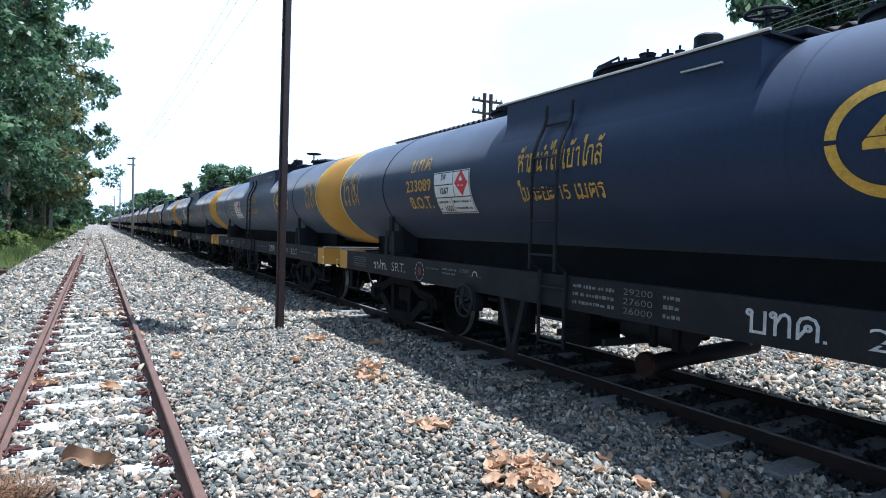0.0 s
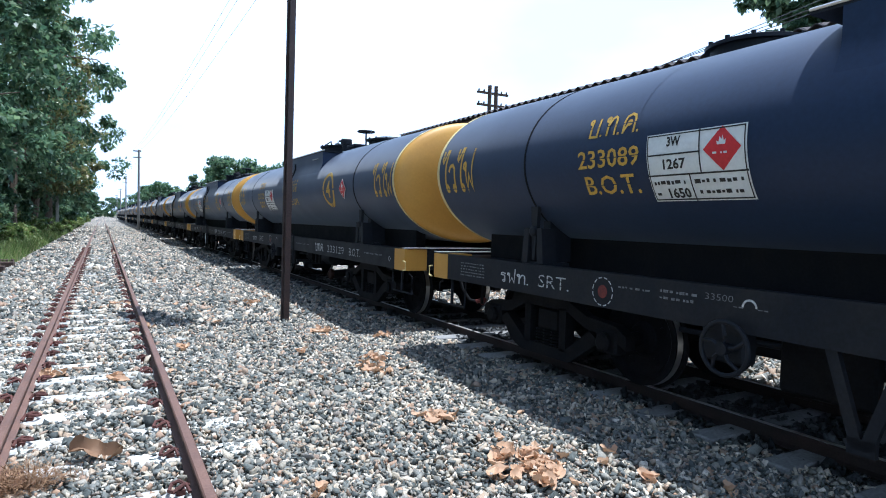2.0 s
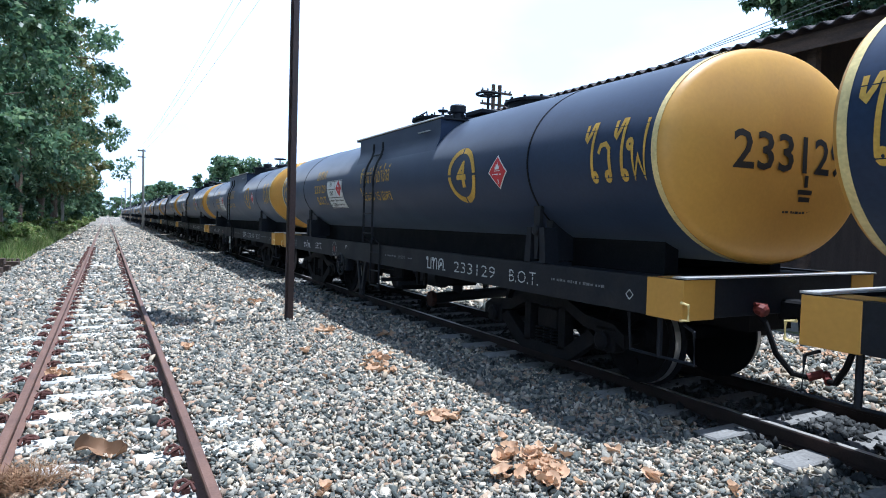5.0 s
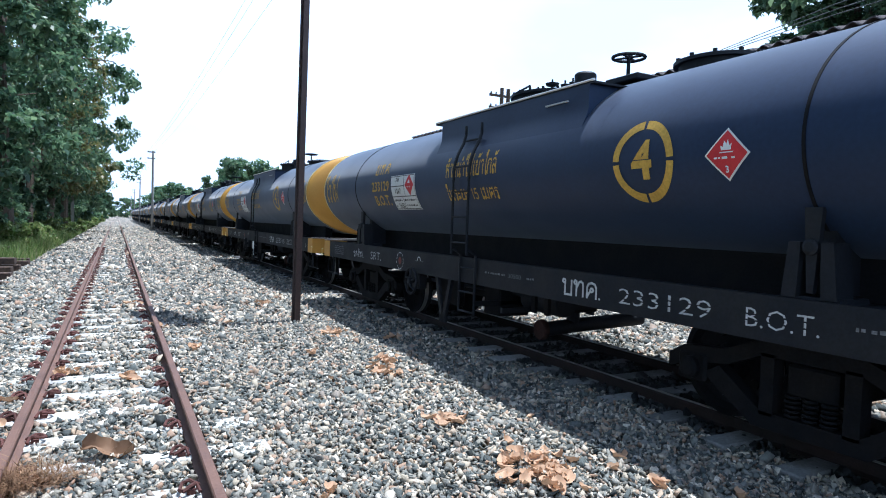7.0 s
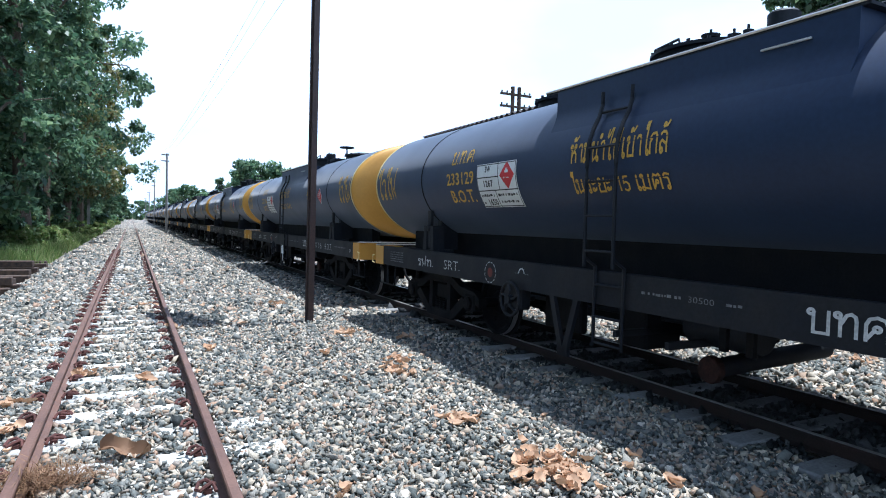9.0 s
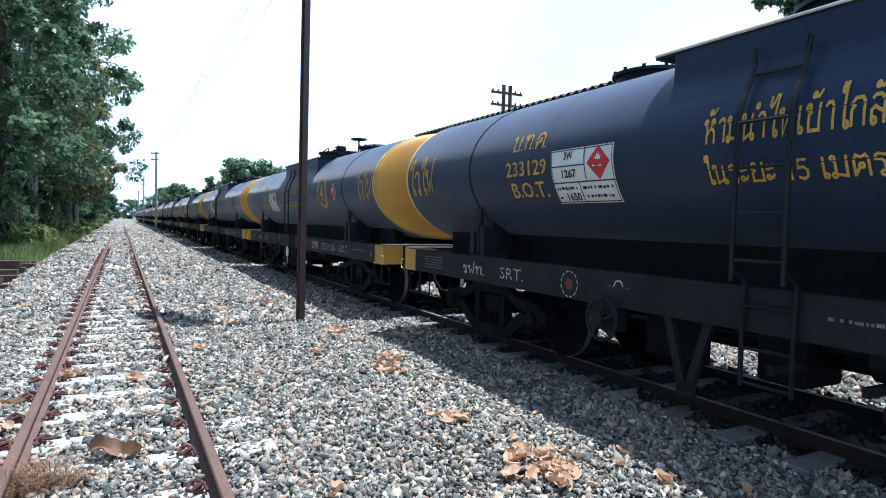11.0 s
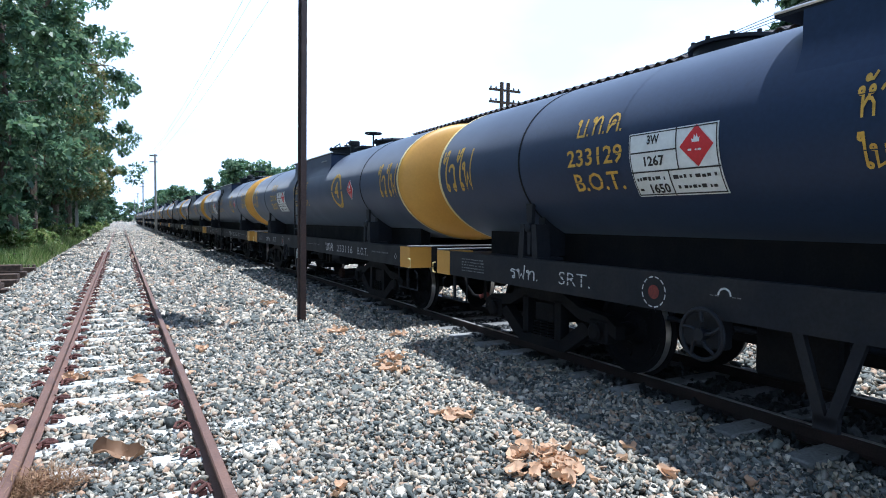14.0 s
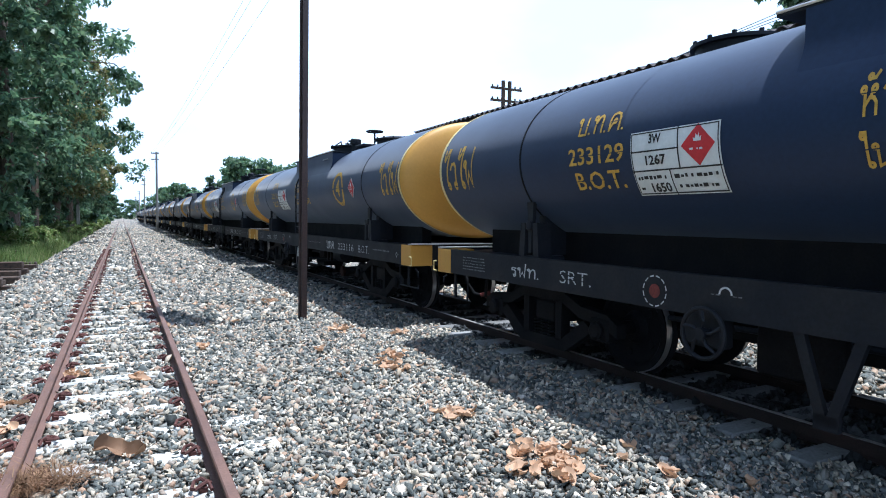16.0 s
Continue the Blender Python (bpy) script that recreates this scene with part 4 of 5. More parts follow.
def ribbon(b, pts, half, z):
    """A flat pen stroke with mitred corners."""
    pts = [Vector((p[0], p[1], 0)) for p in pts]
    closed = (pts[0] - pts[-1]).length < 1e-6
    if closed:
        pts = pts[:-1]
    n, sides = len(pts), []
    for i, p in enumerate(pts):
        a = pts[i - 1] if i or closed else p
        c = pts[(i + 1) % n] if i < n - 1 or closed else p
        d0, d1 = (p - a).normalized() if a != p else (c - p).normalized(), (c - p).normalized() if c != p else (p - a).normalized()
        m = Vector((-d0.y - d1.y, d0.x + d1.x, 0))
        m = m.normalized() if m.length > 1e-4 else Vector((-d0.y, d0.x, 0))
        k = half / max(0.62, m.dot(Vector((-d0.y, d0.x, 0))))
        sides.append([b.verts.new((p.x + m.x * k * s, p.y + m.y * k * s, z)) for s in (-1, 1)])
    for i in range(n if closed else n - 1):
        q, r = sides[i], sides[(i + 1) % n]
        b.faces.new((q[0], r[0], r[1], q[1]))


def thai_text(body):
    b, x = bmesh.new(), 0.0
    for ch in body:
        adv, strokes = PEN[ch]
        for i, st_ in enumerate(strokes):
            ribbon(b, [(x + px, pz) for px, pz in st_], 0.066, 0.0012 * i)
        x += adv
    return b


def tank_words(parent, body, u0, u1, z0, z1, material=M_YTEXT, name="lettering", thick=0.004):
    def make():
        b = fit_box(thai_text(body) if body[0] > "z" else flat_text(body, 0.3, thick), u0, u1, z0, z1)
        for f in (0.5,) if z1 - z0 < 0.4 else (0.085, 0.86):
            stencil(b, z0 + f * (z1 - z0), 0.0035)
        return on_tank(b)
    return mark(name, (body, u0, z0, "t"), make, material, parent)


def stencil(b, z, gap):
    """Cuts a thin bridge out of the letters, as a stencil leaves it."""
    for k in (-1, 1):
        bmesh.ops.bisect_plane(b, geom=[*b.verts, *b.edges, *b.faces], plane_co=(0, z + k * gap, 0), plane_no=(0, 1, 0))
    gone_ = [f for f in b.faces if abs(f.calc_center_median().y - z) < gap]
    bmesh.ops.delete(b, geom=gone_, context="FACES")
    return b


def sill_words(parent, body, u0, u1, z0, z1):
    def make():
        b = fit_box(thai_text(body) if body[0] > "z" else flat_text(body, 0.2, -0.002), u0, u1, z0, z1)
        if z1 - z0 > 0.1 and body[0] < "z":
            stencil(b, z0 + 0.33 * (z1 - z0), 0.005)
            stencil(b, z0 + 0.66 * (z1 - z0), 0.005)
        return on_sill(b)
    return mark("lettering", (body, u0, z0, "s"), make, M_WHITE if z1 - z0 > 0.1 else M_PRINT, parent)


def sill_bars(parent, u0, u1, z0, z1, lines, seed):
    return mark("small_print", (u0, z0, lines, seed), lambda: on_sill(bars(bmesh.new(), u0, u1, z0, z1, lines, seed)), M_PRINT, parent)


def annulus(u, z, r0, r1, gaps, width, seg=64):
    b = bmesh.new()
    for i in range(seg):
        a0, a1 = 2 * math.pi * i / seg, 2 * math.pi * (i + 1) / seg
        am = (a0 + a1) / 2
        if any(abs((am - g + math.pi) % (2 * math.pi) - math.pi) < width for g in gaps):
            continue
        b.faces.new([b.verts.new((u + r * math.cos(a), z + r * math.sin(a), 0)) for r, a in ((r0, a0), (r1, a0), (r1, a1), (r0, a1))])
    bmesh.ops.remove_doubles(b, verts=b.verts[:], dist=0.00001)
    return b


def poly_flat(pts):
    b = bmesh.new()
    b.faces.new([b.verts.new((u, z, 0)) for u, z in pts])
    return b


def diamond(parent, u, z, h):
    d = mark("hazard_diamond", ("dia", u), lambda: on_tank(poly_flat([(u - h, z), (u, z - h), (u + h, z), (u, z + h)]), 0.006), M_PLATE, parent)
    k = h * 0.9
    mark("diamond_face", ("diaf", u), lambda: on_tank(poly_flat([(u - k, z), (u, z - k), (u + k, z), (u, z + k)]), 0.009), M_RED, d)
    f = [(-0.22, 0.16), (-0.26, 0.34), (-0.14, 0.28), (-0.10, 0.52), (0.02, 0.38), (0.06, 0.58), (0.14, 0.32), (0.24, 0.40), (0.20, 0.16)]
    mark("flame", ("fl", u), lambda: on_tank(poly_flat([(u + a * h, z + c * h) for a, c in f][::-1]), 0.012), M_PLATE, d)

    def print_rows():
        b = bmesh.new()
        rect(b, u - 0.3 * h, u + 0.3 * h, z + 0.06 * h, z + 0.10 * h)
        bars(b, u - 0.55 * h, u + 0.55 * h, z - 0.22 * h, z - 0.02 * h, 1, 4)
        return on_tank(b, 0.012)
    mark("small_print", ("dp", u), print_rows, M_PLATE, d)
    mark("lettering", ("d3", u), lambda: on_tank(fit_box(flat_text("3", 0.1, 0.002), u - 0.07 * h, u + 0.07 * h, z - 0.68 * h, z - 0.42 * h), 0.012), M_PLATE, d)


def placard(parent):
    u0, u1, z0, z1 = 3.49, 4.32, 1.765, 2.245
    p = mark("placard", ("placard",), lambda: on_tank(subdiv(poly_flat([(u0, z0), (u1, z0), (u1, z1), (u0, z1)])), 0.006), M_PLATE, parent)
    zm, um = z0 + 0.37 * (z1 - z0), u0 + 0.56 * (u1 - u0)

    def lines():
        b = bmesh.new()
        w = 0.009
        for a in ((u0 + w, u1 - w, z0 + w, z0 + 2 * w), (u0 + w, u1 - w, z1 - 2 * w, z1 - w), (u0 + w, u0 + 2 * w, z0 + w, z1 - w), (u1 - 2 * w, u1 - w, z0 + w, z1 - w), (u0, u1, zm, zm + 0.011), (um, um + 0.011, zm, z1), (u0 + 0.02, um, zm + 0.145, zm + 0.156), (u0 + 0.44 * (u1 - u0), u0 + 0.44 * (u1 - u0) + 0.011, z0, zm)):
            rect(b, *a)
        bars(b, u0 + 0.04, u0 + 0.34, z0 + 0.10, zm - 0.015, 1, 1)
        bars(b, u0 + 0.40, u1 - 0.04, z0 + 0.10, zm - 0.015, 1, 2)
        bars(b, u0 + 0.42, u1 - 0.05, z0 + 0.03, z0 + 0.09, 1, 3)
        bars(b, u0 + 0.04, u0 + 0.10, z0 + 0.03, z0 + 0.08, 1, 5)
        return on_tank(b, 0.010)
    mark("print", ("plines",), lines, M_BLACK, p)
    for body, a, c, e, f in (("3W", 0.19, 0.31, 0.205, 0.275), ("1267", 0.15, 0.35, 0.045, 0.12), ("1650", 0.15, 0.34, -0.155, -0.085)):
        mark("lettering", (body, "pl"), lambda: on_tank(fit_box(flat_text(body, 0.1, 0.003), u0 + a, u0 + c, zm + e, zm + f), 0.010), M_BLACK, p)
    uc, zc, h = (um + u1) / 2, (zm + z1) / 2 + 0.006, 0.145
    mark("diamond_face", ("pd",), lambda: on_tank(poly_flat([(uc - h, zc), (uc, zc - h), (uc + h, zc), (uc, zc + h)]), 0.010), M_RED, p)
    f = [(-0.22, 0.16), (-0.26, 0.34), (-0.14, 0.28), (-0.10, 0.52), (0.02, 0.38), (0.06, 0.58), (0.14, 0.32), (0.24, 0.40), (0.20, 0.16)]
    mark("flame", ("pf",), lambda: on_tank(poly_flat([(uc + a * h, zc + c * h) for a, c in f][::-1]), 0.013), M_PLATE, p)
    mark("small_print", ("pp",), lambda: on_tank(bars(bmesh.new(), uc - 0.07, uc + 0.07, zc - 0.045, zc - 0.01, 1, 9), 0.013), M_PLATE, p)


def subdiv(b):
    bmesh.ops.subdivide_edges(b, edges=b.edges[:], cuts=3, use_grid_fill=True)
    return b


def head_number(parent, number):
    """Black figures on the near tank end."""
    def make():
        b = fit_box(flat_text(number, 0.3, 0.004), -0.68, 0.80, 2.03, 2.34)
        for v in b.verts:
            x, z = v.co.x, v.co.y
            k = min(0.99, math.hypot(x / TA, (z - TZ) / TB))
            v.co = (x, -(TANK_END + 0.014 + 0.17 * (1 - k * k) ** 0.62), z)
        return b
    mark("lettering", ("hn", number), make, M_BLACK, parent)

    def small():
        b = bars(bmesh.new(), -0.05, 0.6, 1.62, 1.74, 2, 7)
        rect(b, 0.12, 0.32, 1.86, 1.90)
        rect(b, 0.14, 0.30, 1.80, 1.84)
        rect(b, 0.20, 0.25, 1.92, 2.02)
        for v in b.verts:
            x, z = v.co.x, v.co.y
            k = min(0.99, math.hypot(x / TA, (z - TZ) / TB))
            v.co = (x, -(TANK_END + 0.014 + 0.17 * (1 - k * k) ** 0.62), z)
        return b
    mark("small_print", ("hs",), small, M_BLACK, parent)


def lettering(w, number, first):
    tank_words(w, "ไวไฟ", 0.27, 1.00, 1.91, 2.42)
    tank_words(w, "ไวไฟ", 10.53, 11.24, 1.91, 2.42)
    tank_words(w, "บ.ท.ค.", 2.80, 3.38, 2.29, 2.46)
    tank_words(w, number, 2.72, 3.41, 2.04, 2.19)
    tank_words(w, "B.O.T.", 2.78, 3.38, 1.83, 1.98)
    tank_words(w, "ห้ามนำไฟเข้าใกล้", 5.20, 6.36, 2.12, 2.40)
    tank_words(w, "ในระยะ 15 เมตร", 5.20, 6.36, 1.86, 2.06)
    gaps = [radians(a) for a in (0, 90, 180, 270)]
    c = mark("painted_circle", ("ring4",), lambda: on_tank(annulus(8.44, 2.10, 0.245, 0.31, gaps, 0.03, 128)), M_YTEXT, w)
    tank_words(c, "4", 8.33, 8.54, 1.96, 2.26, thick=0.012)
    diamond(w, 9.20, 2.09, 0.175)
    placard(w)
    head_number(w, number)
    d = -0.5 if first else 0.0
    sill_words(w, "รฟท.", 1.68 + 0.45 * d, 2.16 + 0.45 * d, 0.96, 1.11)
    sill_words(w, "SRT.", 2.50 + 0.8 * d, 2.94 + 0.8 * d, 0.97, 1.09)
    u = 3.68 + 1.42 * d
    mark("painted_circle", ("sc", u), lambda: on_sill(annulus(u, 1.02, 0.112, 0.122, [2 * math.pi * i / 12 for i in range(12)], 0.07, 72)), M_WHITE, w)
    mark("painted_disc", ("sd", u), lambda: on_sill(annulus(u, 1.02, 0.0, 0.055, [], 0, 20)), M_REDIRON, w)
    mark("painted_arch", ("sa",), lambda: on_sill(annulus(4.32, 1.06, 0.042, 0.056, [-math.pi / 2], math.pi / 2, 32)), M_WHITE, w)
    sill_bars(w, 4.20, 4.28, 1.045, 1.065, 1, 11)
    sill_bars(w, 4.38, 4.46, 1.045, 1.065, 1, 12)
    sill_bars(w, 0.62, 1.15, 0.95, 1.12, 5, 13)
    e = 0.2 if first else 0.0
    sill_words(w, "บทค.", 7.42 + e, 7.94 + e, 0.955, 1.11)
    sill_words(w, number, 8.16 + e, 9.06 + e, 0.965, 1.09)
    sill_words(w, "B.O.T.", 9.33, 9.82, 0.965, 1.09)
    sill_bars(w, 10.02, 10.76, 1.02, 1.085, 1, 14)
    mark("painted_frame", ("G",), lambda: on_sill(annulus(11.02, 1.02, 0.034, 0.044, [], 0, 4)), M_WHITE, w)
    if first:
        sill_words(w, "29200", 6.55, 6.85, 1.085, 1.135)
        sill_words(w, "27600", 6.55, 6.85, 1.010, 1.060)
        sill_words(w, "26000", 6.55, 6.85, 0.935, 0.985)
        sill_bars(w, 5.95, 6.45, 0.93, 1.14, 3, 15)
        sill_bars(w, 6.95, 7.12, 0.93, 1.14, 3, 16)
        sill_bars(w, 3.15, 3.50, 1.06, 1.10, 1, 17)
        sill_bars(w, 3.58, 3.92, 1.02, 1.12, 2, 18)
        sill_words(w, "33500", 3.98, 4.20, 1.08, 1.125)
    else:
        sill_bars(w, 6.05, 6.45, 1.02, 1.075, 1, 19)
        sill_words(w, "30500", 6.52, 6.75, 1.025, 1.07)
        sill_bars(w, 6.85, 7.0, 1.02, 1.075, 1, 20)


def white_plate(w):
    """A white rounded plate hung under the sill beside the ladder."""
    b = bmesh.new()
    arc = [(0.115 * math.cos(radians(a)), 0.10 * math.sin(radians(a))) for a in range(0, 181, 15)]
    prism(b, [(L2 - 5.40 + y, 0.80 + z) for y, z in arc + [(-0.115, -0.13), (0.115, -0.13)]], -SX - 0.055, -SX - 0.045)
    p = part("hanging_plate", b, M_PLATE, w, "white plate hung under the sill")
    b = bmesh.new()
    tube(b, [(-SX - 0.04, L2 - 5.40, 0.90), (-SX - 0.04, L2 - 5.40, 0.48)], 0.012, 6)
    part("hanger_rod", b, M_PALESTEEL, p)


PITCH = 12.46
FAR_END = 10.18   # far end of the wagon beside the camera at the start
NUMBERS = {0: "233089", 1: "233129", 2: "233116"}
wagons = []
model = build_wagon()
for i in range(-1, 16):
    m = pose(TRAIN_X, FAR_END - L2 + PITCH * i, 0)
    if i == -1:
        model.matrix_basis = m
        wg = model
    else:
        wg = copy_thing(model, m)
    wagons.append((i, wg))
for i, wg in wagons:
    if i == 2:
        white_plate(wg)
    if i >= 0:
        lettering(wg, NUMBERS.get(i, "233116"), i == 0)


# ---- posts, poles and wires ----
def rail_post():
    t = thing("iron_post", "tall dark brown post of old rail standing in ballast", "post", pose(2.435, 9.40, 0, 0, 0.45, 20))
    b = bmesh.new()
    o = [(-0.048, -0.05), (0.048, -0.05), (0.048, -0.035), (0.012, -0.028), (0.012, 0.03), (0.032, 0.035), (0.032, 0.065), (-0.032, 0.065), (-0.032, 0.035), (-0.012, 0.03), (-0.012, -0.028), (-0.048, -0.035)]
    lo = [b.verts.new((x, y, -0.3)) for x, y in o]
    hi = [b.verts.new((x, y, 7.0)) for x, y in o]
    b.faces.new(lo[::-1])
    b.faces.new(hi)
    for i in range(len(o)):
        b.faces.new((lo[i], lo[(i + 1) % len(o)], hi[(i + 1) % len(o)], hi[i]))
    part("shaft", b, M_POST, t)
    # unseen box added up here only to throw the broad shadow on the ballast
    b = bmesh.new()
    box(b, -0.2, 0.2, 0.10, 1.5, 5.75, 6.7, 0.02)
    box(b, -0.04, 0.04, -0.1, 1.4, 6.7, 6.8)
    part("board", b, M_POST, t, "unseen dark panel on the post top, added to cast a shadow")


rail_post()
POLES = [(3.15, 68, 7.9), (3.6, 120, 7.8), (4.0, 172, 7.8), (4.2, 224, 7.6)]
first_pole = None
for px_, py_, hz in POLES:
    t = thing("utility_pole", "slim grey utility pole with crossarms beside the track", "utility pole", pose(px_, py_, 0), "line poles")
    b = bmesh.new()
    tube(b, [(0, 0, -0.3), (0, 0, hz)], 0.13, 10, 0.09)
    part("shaft", b, M_POLE, t, smooth=True)
    for z in (hz - 0.15, hz - 0.75):
        b = bmesh.new()
        box(b, -0.5, 0.22, -0.05, 0.05, z - 0.05, z + 0.05)
        part("crossarm", b, M_WOOD, t)
    for x in (-0.42, -0.22, 0.16):
        b = bmesh.new()
        lathe(b, (x, 0, hz - 0.10), (0, 0, 1), [(0.03, 0), (0.05, 0.05), (0.03, 0.12)], 8)
        part("insulator", b, M_PLATE, t)
t = thing("lineside_post", "pale concrete post at the edge of the trees", "post", pose(-3.3, 62, 0))
b = bmesh.new()
box(b, -0.12, 0.12, -0.12, 0.12, -0.2, 5.6, 0.02)
part("shaft", b, M_POLE, t)
spans = [(3.3, -14, 7.9)] + POLES
for dx, dz in ((-0.42, 0.0), (-0.22, 0.05), (0.16, 0.0)):
    b = bmesh.new()
    for (xa, ya, za), (xb, yb, zb) in zip(spans, spans[1:]):
        tube(b, [(xa + (xb - xa) * f + dx, ya + (yb - ya) * f, za + (zb - za) * f + dz - 3.6 * f * (1 - f) * (1.0 if ya < 0 else 0.5)) for f in (i / 14 for i in range(15))], 0.0045, 5)
    tagged(part("overhead_wire", b, M_WIRE), "thin sagging overhead wire", "wire", "line wires")

t = thing("telegraph_pole", "twin wooden telegraph pole with crossarms behind the station", "utility pole", pose(20.0, 31.0, 0))
for dx in (-0.22, 0.22):
    b = bmesh.new()
    tube(b, [(dx, 0, -0.3), (dx, 0, 9.6)], 0.14, 10, 0.11)
    part("shaft", b, M_WOOD, t, smooth=True)
for z in (9.15, 8.45, 7.6):
    b = bmesh.new()
    box(b, -1.05, 1.05, -0.06, 0.06, z - 0.06, z + 0.06)
    arm = part("crossarm", b, M_WOOD, t)
    for x in (-0.95, -0.6, 0.6, 0.95):
        b = bmesh.new()
        lathe(b, (x, 0, z + 0.06), (0, 0, 1), [(0.03, 0), (0.06, 0.06), (0.03, 0.14)], 8)
        part("insulator", b, M_WIRE, arm)
# ---- station building beyond the train ----
st = thing("station_building", "long low building with a corrugated brown roof", "building", pose(0, 0, 0))
EAVE_X, EAVE_Z = 10.0, 4.86
verts, faces = [], []
ny_ = 760
for i in range(ny_ + 1):
    y = -9 + 31.0 * i / ny_
    wz = 0.038 * math.sin(2 * math.pi * y / 0.30)
    for x, z in ((EAVE_X, EAVE_Z), (EAVE_X + 6, EAVE_Z + 1.4), (EAVE_X + 12, EAVE_Z)):
        verts += [(x, y, z + wz), (x, y, z + wz - 0.02)]
for i in range(ny_):
    a, c = 6 * i, 6 * (i + 1)
    for k in (0, 2):
        faces += [(a + k, a + k + 2, c + k + 2, c + k), (a + k + 1, c + k + 1, c + k + 3, a + k + 3)]
    faces += [(a, c, c + 1, a + 1), (a + 4, a + 5, c + 5, c + 4)]
raw("roof", verts, faces, M_ROOF, st)
b = bmesh.new()
box(b, EAVE_X + 0.15, EAVE_X + 0.19, -9, 22, EAVE_Z - 0.32, EAVE_Z - 0.06)
part("fascia", b, M_WOOD, st)
b = bmesh.new()
box(b, EAVE_X + 2.6, EAVE_X + 2.8, -9, 22, 0.0, EAVE_Z + 0.55)
box(b, EAVE_X + 2.8, EAVE_X + 11, 21.8, 22, 0.0, EAVE_Z + 0.3)
part("wall", b, M_WALL, st)
b = bmesh.new()
box(b, EAVE_X + 0.2, EAVE_X + 12, -9.5, 23, -0.2, 0.25, 0.03)
part("plinth", b, M_POLE, st)
for y in (-7.5,):
    b = bmesh.new()
    box(b, EAVE_X + 0.12, EAVE_X + 0.14, y - 0.01, y + 0.01, EAVE_Z - 0.3, EAVE_Z + 0.62)
    part("cable_bracket", b, M_WOOD, st)
for z in (0.34, 0.44, 0.55):
    b = bmesh.new()
    tube(b, [(EAVE_X + 0.13, -7.5 + 17 * f, EAVE_Z + 0.04 + (z - 0.04) * min(1.0, (1 - f) * 4) - 0.6 * f * (1 - f) * (1 - f)) for f in (i / 10 for i in range(11))], 0.007, 5)
    part("cable", b, M_WIRE, st, "thin cable strung along the eaves")
for i in range(9):
    b = bmesh.new()
    box(b, EAVE_X + 0.45, EAVE_X + 0.6, -8 + 3.6 * i, -7.85 + 3.6 * i, 0.25, EAVE_Z - 0.02)
    part("roof_post", b, M_WOOD, st)


# ---- plants ----
def leaf_cloud(rng, centres, radii, per, size, droop=0.4):
    """Vertices and faces of bent leaf blades scattered in clumps."""
    n = len(centres) * per
    c = np.repeat(centres, per, 0)
    r = np.repeat(radii, per, 0)
    d = rng.normal(0, 1, (n, 3))
    d /= np.linalg.norm(d, axis=1, keepdims=True)
    p = c + d * r[:, None] * rng.uniform(0.35, 1.0, (n, 1)) * np.array([1, 1, 0.75])
    s = size * rng.uniform(0.6, 1.35, n)
    ax = d * 0.6 + rng.normal(0, 0.6, (n, 3)) + np.array([0, 0, -droop])
    ax /= np.linalg.norm(ax, axis=1, keepdims=True)
    up = rng.normal(0, 0.5, (n, 3)) + np.array([0, 0, 1.0])
    side = np.cross(ax, up)
    side /= np.linalg.norm(side, axis=1, keepdims=True) + 1e-9
    nrm = np.cross(side, ax)
    a = p - ax * s[:, None] * 0.5
    e = p + ax * s[:, None] * 0.5 - nrm * s[:, None] * 0.12
    l = p + side * s[:, None] * 0.30 + nrm * s[:, None] * 0.06
    q = p - side * s[:, None] * 0.30 + nrm * s[:, None] * 0.06
    v = np.stack([a, l, e, q], 1).reshape(-1, 3)
    f = np.arange(4 * n).reshape(-1, 4)
    return v, f


def fast_mesh(name, v, f, material):
    me = bpy.data.meshes.new(name)
    n, k = f.shape
    me.vertices.add(len(v))
    me.vertices.foreach_set("co", np.ascontiguousarray(v, dtype=np.float32).reshape(-1))
    me.loops.add(n * k)
    me.loops.foreach_set("vertex_index", f.reshape(-1))
    me.polygons.add(n)
    me.polygons.foreach_set("loop_start", np.arange(0, n * k, k))
    me.update(calc_edges=True)
    me.materials.append(material)
    return me


